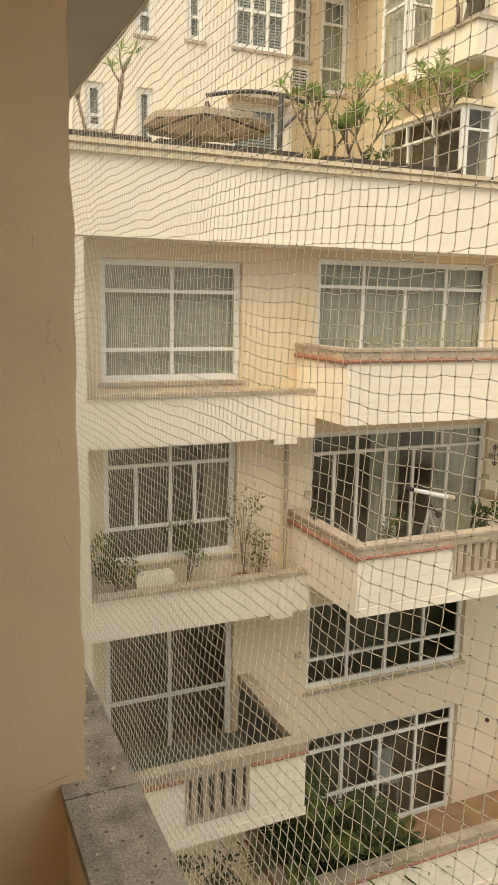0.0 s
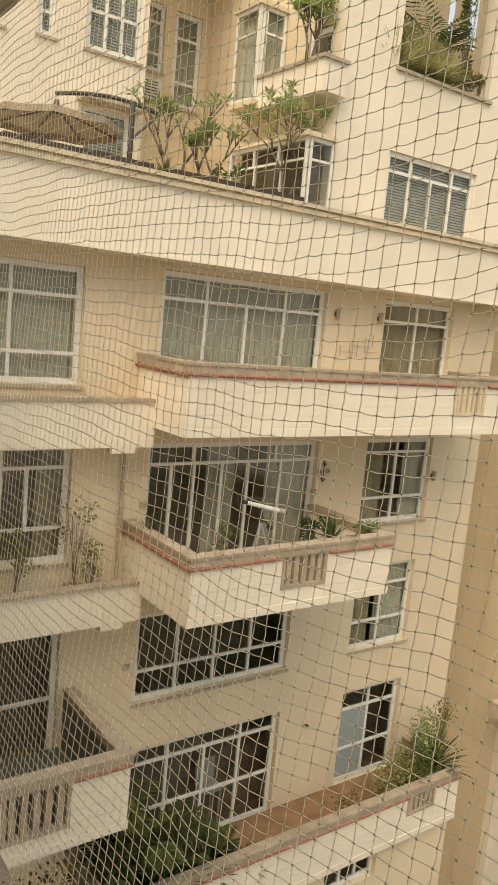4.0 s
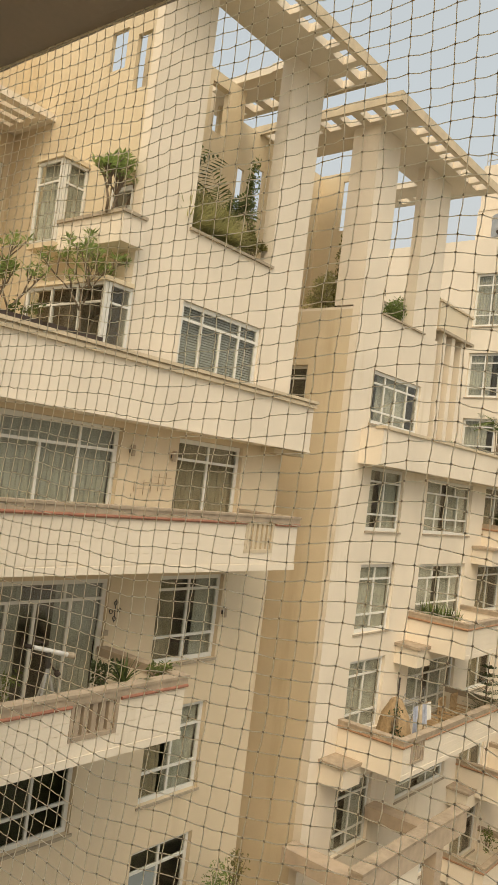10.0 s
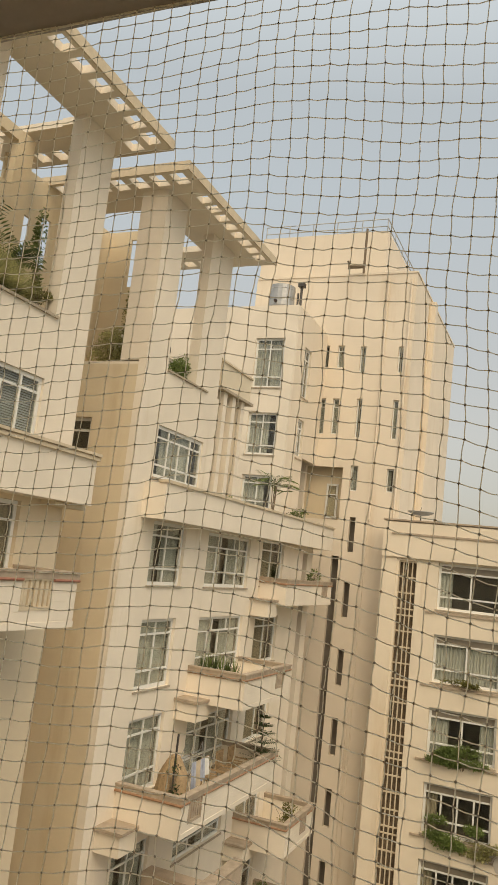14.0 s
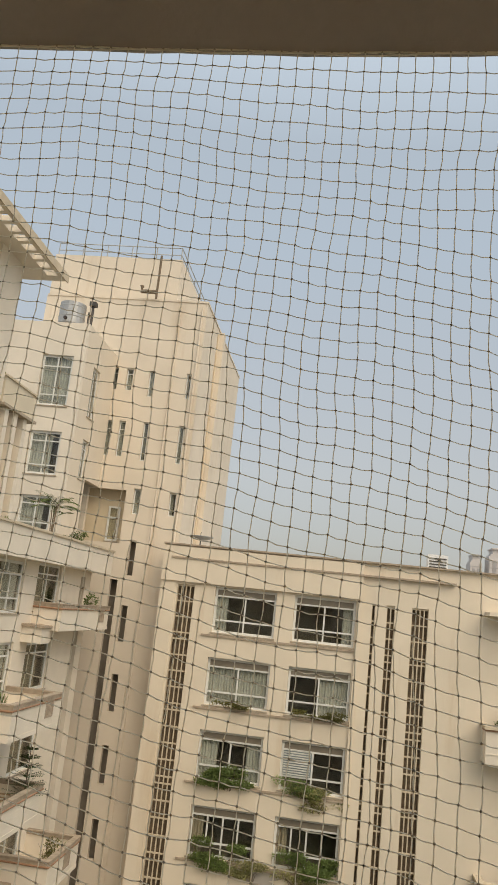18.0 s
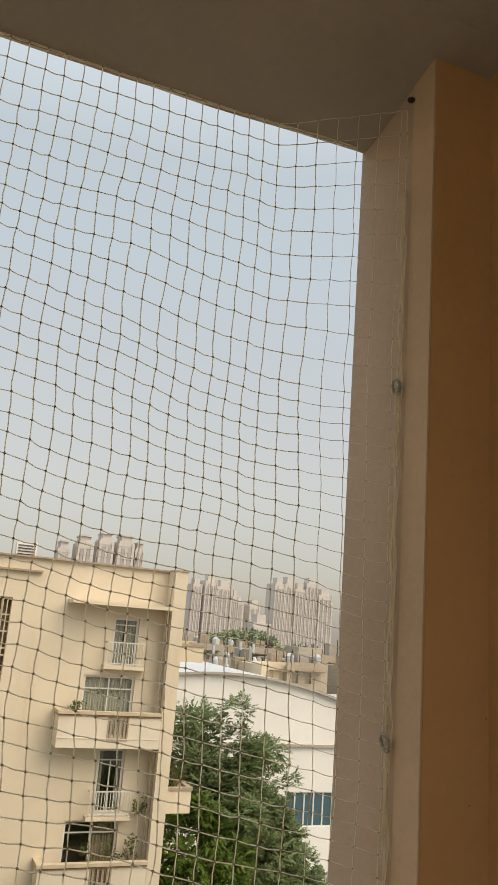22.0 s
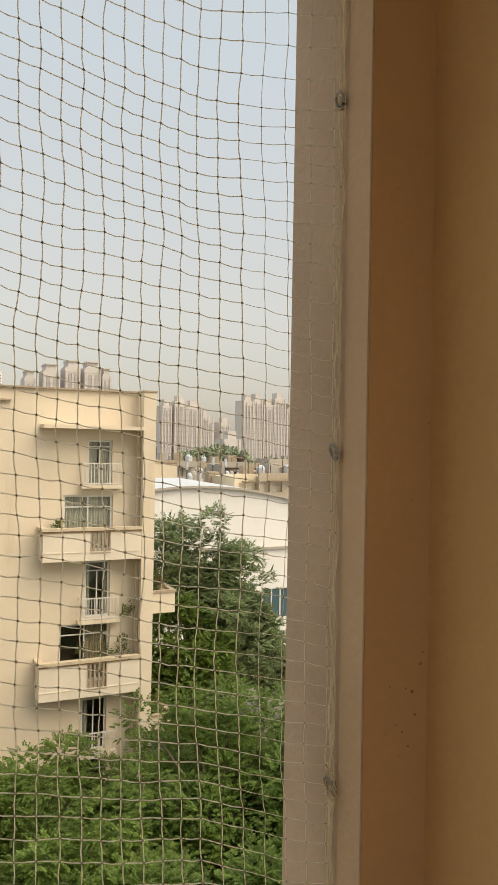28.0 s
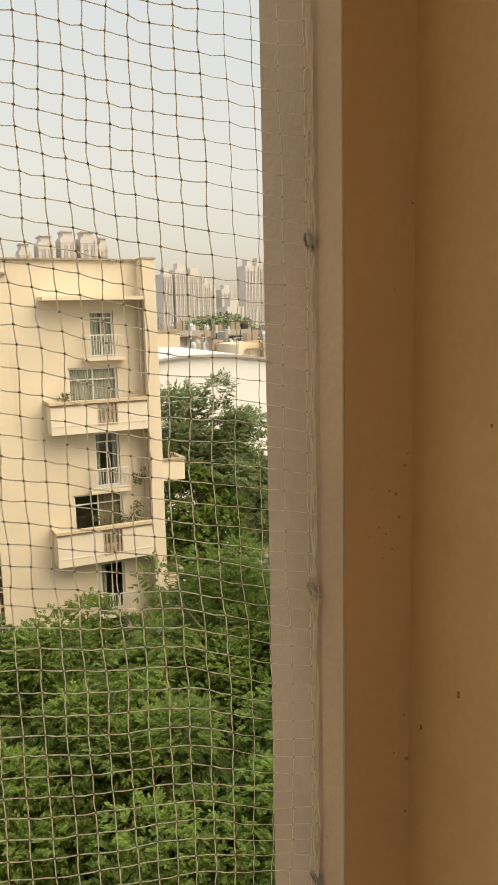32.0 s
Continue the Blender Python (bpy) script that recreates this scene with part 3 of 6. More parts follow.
def big_tree(at, h, r, label, seed, n=9000, size=0.22, leaf=None, lean=(0, 0), low=0.35):
    """A tapered trunk with limbs; the crown is many leaf sprays on clumps with gaps between."""
    rs = random.Random(seed)
    t = thing("tree", at, label, "tree", "courtyard trees")
    wood, crown = Geo(), Geo()
    top = Vector((at[0] + lean[0], at[1] + lean[1], at[2] + h * 0.62))
    wood.tube([at, (at[0] + lean[0] * 0.4, at[1] + lean[1] * 0.4, at[2] + h * 0.32), tuple(top)], 0.28, 9, 0.12)
    clumps = []
    for i in range(70):
        a, e = rs.uniform(0, 6.283), rs.uniform(-0.25, 1.0)
        q = rs.uniform(0.45, 1.0)
        rad = r * math.sqrt(max(0.05, 1 - max(0, e) ** 2)) * q
        c = Vector((top.x + math.cos(a) * rad, top.y + math.sin(a) * rad, at[2] + h * (low + 0.15) + (h * (0.85 - low)) * max(0, e) * q + rs.uniform(-0.5, 0.3)))
        c.z = min(c.z, at[2] + h)
        clumps.append((c, rs.uniform(0.7, 1.35) * r * 0.25))
        if i % 2 == 0:
            m = top.lerp(c, 0.5) + Vector((0, 0, -0.3))
            limb = Geo().tube([tuple(Vector(at).lerp(top, rs.uniform(0.55, 1.0))), tuple(m), tuple(c)], 0.075, 6, 0.02)
            part("limb", limb, BARK, t, smooth=True)
    per = n // (len(clumps) * 9)
    for c, cr in clumps:
        for _ in range(per):
            d = Vector((rs.gauss(0, 1), rs.gauss(0, 1), rs.gauss(0.25, 0.8))).normalized()
            p = c + Vector((d.x, d.y, d.z * 0.7)) * cr * rs.uniform(0.45, 1.08)
            spray = (d + Vector((rs.uniform(-0.6, 0.6), rs.uniform(-0.6, 0.6), rs.uniform(-0.5, 0.25)))).normalized()
            s = spray.cross(Vector((0, 0, 1)))
            s = s.normalized() if s.length > 1e-3 else Vector((1, 0, 0))
            L = size * rs.uniform(1.1, 1.9)
            for k in range(9):
                side = (1 if k % 2 else -1)
                o = (s * side * 0.9 + spray * 0.7 + Vector((0, 0, rs.uniform(-0.35, 0.2)))).normalized() if k < 8 else spray
                crown.leaf(p + spray * L * (k // 2) / 4, o, Vector((rs.uniform(-0.3, 0.3), rs.uniform(-0.3, 0.3), 1)), size * rs.uniform(0.8, 1.25), size * rs.uniform(0.55, 0.8))
    part("trunk", wood, BARK, t, smooth=True)
    part("crown", crown, leaf or LEAF_TREE, t, fix=False)
    return t


# ---------- ground ----------
piece("ground", Geo().quad((-600, -900, 0), (1400, -900, 0), (1400, 900, 0), (-600, 900, 0)), GROUND, "pale dusty paving under the courtyard trees", "ground", "structure")

# ---------- the camera's own balcony ----------
IN, OUT, RY = 0.66, 0.865, -0.56          # the right-hand pillar: inner and outer face, reveal
SZ = 20.885                                # underside of the beam
SI = 20.945                                # the soffit rises a little towards the room
g = Geo()
prof = [(-1.6, SI), (0.60, SI), (0.83, SZ + 0.003), (0.855, SZ), (0.863, SZ + 0.002), (0.867, SZ + 0.010), (0.868, SZ + 0.06), (0.868, SZ + 0.4), (-1.6, SZ + 0.4)]


def sag(y):
    """The worn beam edge hangs a little in the middle of the opening."""
    return float(np.interp(y, (-0.56, -0.3, 0.05, 0.4, 0.9, 1.3, 2.0), (0.006, -0.006, -0.013, -0.008, 0.0, 0.007, 0.016)))



ys = [-3.0 + 8.2 * k / 160 for k in range(161)]
for y0, y1 in zip(ys, ys[1:]):
    q = [[(x + (0.003 * noise.noise(Vector((y * 12, k * 0.6, 0))) if 2 < k < 6 else 0), y, z + (sag(y) if 1 < k < 6 else 0) + (0.002 * noise.noise(Vector((y * 9, k, 4))) if 2 < k < 6 else 0)) for k, (x, z) in enumerate(prof)] for y in (y0, y1)]
    for k in range(len(prof) - 1):
        g.quad(q[0][k], q[0][k + 1], q[1][k + 1], q[1][k])
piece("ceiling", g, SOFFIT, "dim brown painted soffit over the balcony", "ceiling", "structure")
piece("floor", Geo().box(W0, -3.0, 0.41, -3.0, 5.2, 18.0, 18.2), CONCRETE, "grey stone balcony floor", "floor", "structure")
# Wall behind the camera; its opening is added to light the room.
piece("wall_back", Geo().grid(FX(-1.4), -5.2, 3.0, 18.0, SI + 0.1, [(-0.55, 0.6, 18.9, 20.9)], -0.2, 0), ROOM, "plain tan painted back wall of the balcony", "wall", "structure")
piece("wall_side", Geo().box(W0, -3.0, IN, -0.90, -0.66, 18.2, SI + 0.1), ROOM_SIDE, "tan painted side wall in shade", "wall", "structure")
piece("pillar", Geo().box(W0, IN, OUT, -0.90, RY, 17.0, SI + 0.1), REVEAL, "cream plastered pillar with rough worn reveal", "pillar", "structure")
piece("pillar_face", Geo().box(W0, IN - 0.0015, IN, -0.66, RY - 0.001, 18.2, SI + 0.1), ROOM_RED, "ochre painted inner face of the pillar", "wall", "structure")
piece("reveal_strip", Geo().box(W0, IN, 0.712, RY, RY + 0.0015, 18.2, SI + 0.05), STRIP, "smoother cream painted strip beside the border rope", "wall", "structure")
g = Geo()
# rough left jamb: a plastered edge that bulges a little along its height
rows_z = [18.2 + (SI + 0.05 - 18.2) * i / 150 for i in range(151)]
for z0, z1 in zip(rows_z, rows_z[1:]):
    e0, e1 = (0.520 + 0.003 * noise.noise(Vector((0, 3, z * 22))) + 0.010 * max(-0.3, min(0.5, 2.2 * noise.noise(Vector((5, 1, z * 4.2))))) for z in (z0, z1))
    g.quad((-3.0, 2.0, z0), (e0 - 0.0005, 2.0, z0), (e1 - 0.0005, 2.0, z1), (-3.0, 2.0, z1))
    g.quad((e0 - 0.0005, 2.0, z0), (e0, 2.003, z0), (e1, 2.003, z1), (e1 - 0.0005, 2.0, z1))
    g.quad((e0, 2.003, z0), (e0, 2.25, z0), (e1, 2.25, z1), (e1, 2.003, z1))
    g.quad((e0, 2.25, z0), (-3.0, 2.25, z0), (-3.0, 2.25, z1), (e1, 2.25, z1))
piece("wall_left", g, ROOM, "tan plastered wall with a chipped edge", "wall", "structure")
piece("parapet", Geo().box(W0, 0.46, 0.64, -0.56, 5.2, 17.0, 18.56), ROOM, "low painted balcony parapet", "parapet", "structure")
# Boxes out of view, added and sized to block sky and sun.
OWN = [(-1.6, 0.62, 5.2, 10.57, 0, 18.0), (-1.6, 0.44, 2.3, 10.57, 18.0, 22.2), (-9.0, 0.865, -3.0, -0.9, 0, 21.6), (-1.6, 0.865, -0.9, 5.2, SZ + 0.4, 21.6), (-1.6, 0.60, -0.9, 5.2, 0, 17.0)]
g = Geo()
for x0, x1, y0, y1, z0, z1 in OWN:
    g.box(W0, x0, x1, y0, y1, z0, z1)
piece("wall_outer", g, WALL, "cream plastered outer walls of the own block", "wall", "structure")
g = Geo()
for k in range(4):
    a, b = -0.56 + k * 0.83, -0.56 + (k + 1) * 0.83 - 0.006
    if k == 3:
        b = 5.2
    slab = Geo().box(W0, 0.445, 0.658, a, b, 18.56, 18.60)
    if k == 0:
        ledge = piece("ledge", slab, LEDGE, "worn speckled grey stone ledge on the parapet", "ledge", "structure")
    else:
        part("slab", slab, LEDGE, ledge)
g = Geo()
pits = Geo()
for k in range(330):
    c = Vector((rnd(0.455, 0.65), rnd(0.7, 2.9), 18.599))
    q = rnd(0.002, 0.007) * (1.6 if k % 9 == 0 else 1)
    if k % 4:
        g.tube([tuple(c), tuple(c + Vector((rnd(-1, 1), rnd(-1, 1), rnd(0.2, 0.5))) * q)], q * 0.9, 5, q * 0.5)
    else:
        pits.lathe((c.x, c.y, 18.6), [(q, 0.0004), (q * 0.9, 0.0012), (q * 0.3, 0.0008)], 7)
piece("grit", g, COPING_PALE, "pale crumbs of plaster lying on the ledge", "debris", "stuff")
piece("pits", pits, BARK, "dark pits and droppings stains on the ledge", "dirt", "stuff")
g = Geo()
for x, y, z, s in [(0.689, -0.532, SI - 0.014, 0.0085), (0.712, -0.553, SI - 0.052, 0.0055)]:
    g.lathe((x, y, z - 0.004), [(s * 0.6, 0), (s, 0.0025), (s * 1.1, 0.0045)], 10)
piece("screw_holes", g, BLACKP, "two chipped dark screw holes in the soffit", "hole", "stuff")
rs = random.Random(3)
g = Geo()
for x, z, n, dx, dz in ((0.36, 18.60, 9, 0.013, 0.0035), (0.43, 18.62, 5, 0.011, 0.004), (0.452, 19.93, 6, -0.001, -0.011), (0.468, 19.88, 5, 0.003, -0.010), (0.462, 19.62, 4, 0.002, -0.012), (0.42, 20.14, 3, 0.001, -0.01), (0.474, 19.35, 5, 0.004, -0.012), (0.43, 19.80, 4, 0.004, -0.009)):
    line = []
    for k in range(n + 1):
        line.append((x, 1.9995, z))
        x, z = x + dx + rs.uniform(-0.004, 0.004), z + dz + rs.uniform(-0.004, 0.004)
    g.tube(line, 0.0007, 5, 0.0003)
piece("cracks", g, COPING, "thin cracks and flaking paint by the plaster edge", "crack", "stuff")
g = Geo()
for y, z, s in [(-0.64, 19.62, .004), (-0.62, 19.60, .003), (-0.65, 19.35, .004), (-0.655, 19.287, .007), (-0.654, 19.21, .005), (-0.648, 19.685, .005), (-0.635, 19.65, .005), (-0.63, 19.58, .003), (-0.655, 20.0, .003), (-0.60, 20.3, .002), (-0.645, 19.05, .004), (-0.615, 19.57, .002), (-0.635, 19.3, .003), (-0.60, 19.66, .0016), (-0.625, 19.655, .0018), (-0.61, 19.61, .0022), (-0.595, 19.60, .0016), (-0.63, 19.9, .002), (-0.652, 19.7, .0025), (-0.64, 18.95, .003), (-0.60, 18.9, .002)]:
    g.box(W0, IN - 0.003, IN - 0.001, y - s * 0.3, y + s * 0.3, z - s * 0.35, z + s * 0.3)
for x, z, q in ((0.563, 19.42, 0.004), (0.633, 19.343, 0.003), (0.60, 19.08, 0.003), (0.52, 19.75, 0.002)):
    g.box(W0, x - q * 0.3, x + q * 0.3, -0.66, -0.658, z - q, z + q)
piece("wall_specks", g, WICKER, "small dark specks of dirt on the painted wall", "dirt", "stuff")

# ---------- the safety net over the opening ----------
MESH = 0.0262
ny_left, ny_right, nz = 128, 22, 100
D = 0.74
ALONG = [0.0]                              # the meshes are drawn wider in the middle of the opening
for k in range(ny_left):
    y = ALONG[-1]
    ALONG.append(y + min(MESH * math.cosh(math.asinh(y / D)), max(0.0272, 0.0345 - 0.012 * max(0.0, y - 0.7))))


def net_point(i, j):
    """Knot i along the opening (from the right pillar to the left), j downwards."""
    k = i - ny_right
    y = ALONG[k] if k > 0 else k * MESH
    y = max(y, RY + 0.002) if k > -ny_right else RY + 0.002
    s = j / nz
    z = SZ + sag(y) - 0.004 - j * MESH * (0.985 + (0.03 + 0.05 * min(1.0, j / 50)) * max(0.0, min(1.0, (y - 0.4) / 0.6)))
    drop = max(0.0, 0.5 - y)
    z -= (0.10 * drop + 0.07 * drop ** 2) * min(1.0, j / 11)
    top, low = 0.845, 0.652
    x = top + (low - top) * s ** 1.4
    x += 0.05 * math.sin(math.pi * min(1, s * 1.05)) * math.exp(-((y - 0.6) / 0.9) ** 2)
    edge = max(0.0, 1 - (y - RY) / 0.16)
    x = x * (1 - edge) + 0.725 * edge
    fix = min(1.0, j / 3) * min(1.0, i / 2.5)
    q = Vector((y * 1.6, z * 1.6, 0.0))
    y += fix * (0.012 * noise.noise(q * 2.0) + 0.004 * noise.noise(q * 9))
    z += fix * (0.016 * noise.noise(q * 1.7 + Vector((7, 2, 0))) + 0.010 * noise.noise(q * 4 + Vector((1, 9, 3))) + 0.003 * noise.noise(q * 14))
    x += fix * 0.018 * noise.noise(q * 1.3 + Vector((3, 5, 1)))
    return Vector((x, max(y, RY + 0.003), z))


knots = [[net_point(i, j) for j in range(nz + 1)] for i in range(ny_right + ny_left + 1)]
cord, bead = Geo(), Geo()


def strand(a, b, r):
    m = (a + b) / 2 + Vector((0.0008, rnd(-0.0012, 0.0012), rnd(-0.0022, 0.0004)))
    for p, q in ((a, m), (m, b)):
        d = (q - p)
        if d.length < 1e-6:
            continue
        d.normalize()
        u = d.orthogonal().normalized() * r
        v = d.cross(u)
        k = len(cord.v)
        cord.v += [tuple(p + u), tuple(p + v * 0.87 - u * 0.5), tuple(p - v * 0.87 - u * 0.5), tuple(q + u), tuple(q + v * 0.87 - u * 0.5), tuple(q - v * 0.87 - u * 0.5)]
        cord.f += [(k, k + 1, k + 4, k + 3), (k + 1, k + 2, k + 5, k + 4), (k + 2, k, k + 3, k + 5)]


for i in range(len(knots)):
    for j in range(nz + 1):
        p = knots[i][j]
        if i + 1 < len(knots):
            strand(p, knots[i + 1][j], 0.00088 if i > 4 else 0.00055)
        if j < nz:
            strand(p, knots[i][j + 1], 0.00088 if i > 4 else 0.00055)
        r, k = 0.0022 if i > 4 else 0.0015, len(bead.v)
        bead.v += [tuple(p + Vector(o) * r) for o in ((1, 0, 0), (-1, 0, 0), (0, 1, 0), (0, -1, 0), (0, 0, 1), (0, 0, -1))]
        bead.f += [tuple(k + o for o in t) for t in ((0, 2, 4), (2, 1, 4), (1, 3, 4), (3, 0, 4), (2, 0, 5), (1, 2, 5), (3, 1, 5), (0, 3, 5))]
net = thing("safety_net", (0.72, 1.0, 18.60), "knotted beige nylon bird net stretched over the opening", "net")
tagged(part("netting", cord, THREAD, net, fix=False), kind="stuff")
tagged(part("knotting", bead, KNOT, net, "small tight nylon knots", fix=False), kind="stuff")
g = Geo()
zs = [20.74 - 0.02 * i for i in range(115)]
for o in (0.0, 0.0035, -0.0035):
    g.tube([(0.722 + o + 0.003 * math.sin(z * 40 + o * 900), RY + 0.006 + 0.002 * math.cos(z * 55 + o * 500), z) for z in zs], 0.0014, 5)
part("border_rope", g, THREAD, net, "twisted pale border rope", smooth=True)
g = Geo()
for o in (0.0, 0.004):
    g.tube([(0.848 + o, RY + 0.02 + i * 0.05, SZ + sag(RY + 0.02 + i * 0.05) - 0.003 + 0.002 * math.sin(i * 1.3 + o * 700)) for i in range(96)], 0.0013, 5)
part("border_rope", g, THREAD, net, "twisted pale border rope", smooth=True)
for z in (20.43, 19.96, 19.52, 19.10):
    g = Geo()
    c = Vector((0.722, RY + 0.006, z))
    g.tube([tuple(c + Vector((0.0085 * math.cos(a), 0.004 + 0.003 * math.sin(a), 0.0105 * math.sin(a)))) for a in [6.2832 * k / 14 for k in range(15)]], 0.0022, 6)
    hk = part("hook", g, STEEL, net, "small steel screw eye", smooth=True)
    part("screw", Geo().tube([tuple(c + Vector((0, -0.012, 0))), tuple(c + Vector((0, 0.003, 0)))], 0.003, 6), STEEL, hk)
g = Geo()
for _ in range(60):
    a = Vector((0.722 + rnd(-0.012, 0.006), RY + 0.006 + rnd(0, 0.006), 19.52 + rnd(-0.022, 0.022)))
    g.tube([tuple(a), tuple(a + Vector((rnd(-0.012, 0.012), rnd(-0.002, 0.004), rnd(-0.012, 0.012))))], 0.0006, 3)
part("frayed_knot", g, THREAD, net, "tangle of frayed thread", fix=False)

for own in list(bpy.data.objects):
    # the balcony's numbers count from its own grid line
    if own.parent is None and own.type in ("MESH", "EMPTY") and own.name not in ("ground",):
        own.location.x -= 0.15

# ---------- the apartment block opposite: main wing ----------
YP = 11.2
A = FA(YP)
block = thing("apartment_building", (8, 12, 0), "cream plastered apartment block with projecting balconies and white windows", "building", "courtyard buildings")
WIN = dict(
    w1=(2.50, 4.74, 18.80, 20.62), w2=(6.08, 9.62, 18.60, 20.74), w5=(11.18, 13.26, 18.45, 20.74), l1=(2.50, 4.68, 15.93, 17.86), d0=(2.48, 4.66, 12.33, 14.78),
    m1=(6.03, 9.80, 15.45, 17.86), m2=(11.12, 13.12, 16.03, 17.88), k1=(6.07, 9.54, 13.14, 14.80), k2=(11.26, 13.04, 13.18, 15.10), g1=(6.05, 9.52, 9.92, 12.22), g2=(11.27, 13.08, 10.0, 12.24))
part("wall", Geo().grid(A, -6, 14.74, 0, 20.86, list(WIN.values()), -0.24, 0), WALL_TAN, block)
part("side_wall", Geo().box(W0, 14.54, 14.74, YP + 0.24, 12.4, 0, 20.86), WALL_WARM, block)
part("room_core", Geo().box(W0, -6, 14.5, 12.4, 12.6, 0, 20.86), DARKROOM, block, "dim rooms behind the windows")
# Slabs are added so that no light leaks from storey to storey.
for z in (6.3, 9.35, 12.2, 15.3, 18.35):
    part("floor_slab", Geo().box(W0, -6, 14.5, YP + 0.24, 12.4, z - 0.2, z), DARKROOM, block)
part("pier", Geo().box(W0, -6, 2.15, 10.57, YP, 0, 20.85), WALL, block)
C, C2 = CURTAIN, CURTAIN2
wn_ = lambda key, rows, **kw: window(A, *WIN[key], rows, block, **kw)
wn_("w1", [(0.24, [1, 1]), (0.53, [1, 1]), (0.25, [1, 1])], back=[(0, 1, C)], label="white framed window with drawn grey curtains")
wn_("w2", [(0.19, [1, 2, 1]), (0.81, [1, 1, 1, 1])], back=[(0, 1, C)], label="wide white window with pleated grey curtains")
wn_("w5", [(0.17, [1, 1]), (0.83, [1, 1])], back=[(0, 1, C2)], label="white window with beige curtains")
wn_("l1", [(0.17, [1, 1]), (0.55, [0.9, 1.1, 0.8, 1.2]), (0.28, [1, 1])], back=[(0.78, 1, C2)])
wn_("d0", [(0.5, [1, 1]), (0.5, [1, 1])], sill=False, label="white sliding balcony door standing closed")
wn_("m1", [(0.14, [1, 2, 1]), (0.86, [0.55, 0.55, 0.7, 0.7, 0.9, 0.9])], back=[(0.36, 0.52, C), (0.72, 1, C)], sill=False, label="wide white sliding doors with half drawn curtains")
wn_("m2", [(0.14, [1, 1]), (0.58, [1, 1]), (0.28, [1, 1])], back=[(0, 0.4, C2), (0.7, 1, C)])
wn_("k1", [(0.68, [1, 1, 1, 1]), (0.32, [1, 1, 1, 1])], label="dark four-light window with a white frame")
wn_("k2", [(0.24, [1, 1]), (0.46, [1, 1]), (0.30, [1, 1])], back=[(0.5, 1, C), (0, 0.4, C2)])
wn_("g1", [(0.14, [1, 2, 1]), (0.45, [1, 1, 1, 1]), (0.41, [1, 1, 1, 1])], sill=False, label="tall dark window doors with a white frame")
wn_("g2", [(0.2, [1, 1]), (0.45, [1, 1]), (0.35, [1, 1])], glass={2: FROSTED, 4: FROSTED}, sill=False)

# bands with planter ledges on the left bay
for z0, z1, zs in ((17.92, 18.64, 18.35), (15.02, 15.66, 15.30)):
    b = part("ledge_band", Geo().box(W0, 2.15, 5.76, 10.57, 10.72, z0, z1).box(W0, 2.15, 5.76, 10.72, YP, z0, zs), WALL, block)
    part("coping", Geo().box(W0, 2.15, 5.76, 10.53, 10.75, z1, z1 + 0.05), COPING, b)
    part("bracket", Geo().box(W0, 5.05, 5.45, 10.575, 10.75, z0 - 0.09, z0), WALL, b)
balcony(block, 5.73, 13.46, 9.6, YP, 18.24, 19.37, gap=(11.70, 12.62, 18.6), stone=COPING_PALE)
balcony(block, 5.68, 9.82, 9.02, YP, 15.49, 16.58, gap=(7.38, 8.32, 15.86))
balcony(block, -2.0, 4.92, 9.0, YP, 12.53, 13.74, gap=(3.05, 4.02, 12.85), left=False)
# Thin dark layer on the floor and the inner parapet faces.
part("balcony_tiles", Geo().box(W0, -2.0, 4.80, 9.12, YP, 12.67, 12.70).box(W0, 4.77, 4.80, 9.12, YP, 12.7, 13.56).box(W0, -2, 4.77, 9.12, 9.15, 12.7, 13.5), DARK_LINING, block, "dark tiled balcony floor")
low = balcony(block, 5.0, 13.55, 9.6, YP, 9.5, 10.68, gap=(11.92, 12.78, 10.05))
part("garden_soil", Geo().box(W0, 5.12, 13.43, 9.72, YP, 9.64, 10.02), material("red_tiles", (0.30, 0.17, 0.09), 0.85, vary=0.25, scale=3), low)
part("podium", Geo().grid(FA(9.72), 5.0, 13.5, 0, 9.5, [(9.85, 11.3, 8.85, 9.4)], -0.2, 0).box(W0, 13.3, 13.5, 9.92, YP, 0, 9.5).box(W0, 5, 13.3, 10.6, YP, 8.6, 8.8), WALL_TAN, block)
window(FA(9.72), 9.85, 11.3, 8.85, 9.4, [(1, [1, 1, 1])], block, sill=False)
part("wall_vent", Geo().tube([(10.27, YP + 0.02, 11.72), (10.27, YP - 0.05, 11.72)], 0.04, 10), BLACKP, block)

# the roof terrace: slab, parapet band and coping
terr = part("terrace_parapet", Geo().box(W0, -6, 14.96, 10.57, 10.78, 20.86, 21.93).box(W0, -6, 14.96, 10.78, 16.2, 20.86, 21.06), WALL, block)
part("coping", Geo().box(W0, -6, 15.00, 10.50, 10.84, 21.93, 22.00).box(W0, -6, 15.02, 10.47, 10.86, 22.035, 22.10).box(W0, -6, 14.98, 10.53, 10.84, 22.0, 22.035), COPING_PALE, terr, "cream stone coping")
part("drip_edge", Geo().box(W0, -6, 14.96, 10.55, 10.572, 20.86, 20.90), WALL, terr)
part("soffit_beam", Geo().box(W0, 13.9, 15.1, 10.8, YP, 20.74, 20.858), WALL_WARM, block)

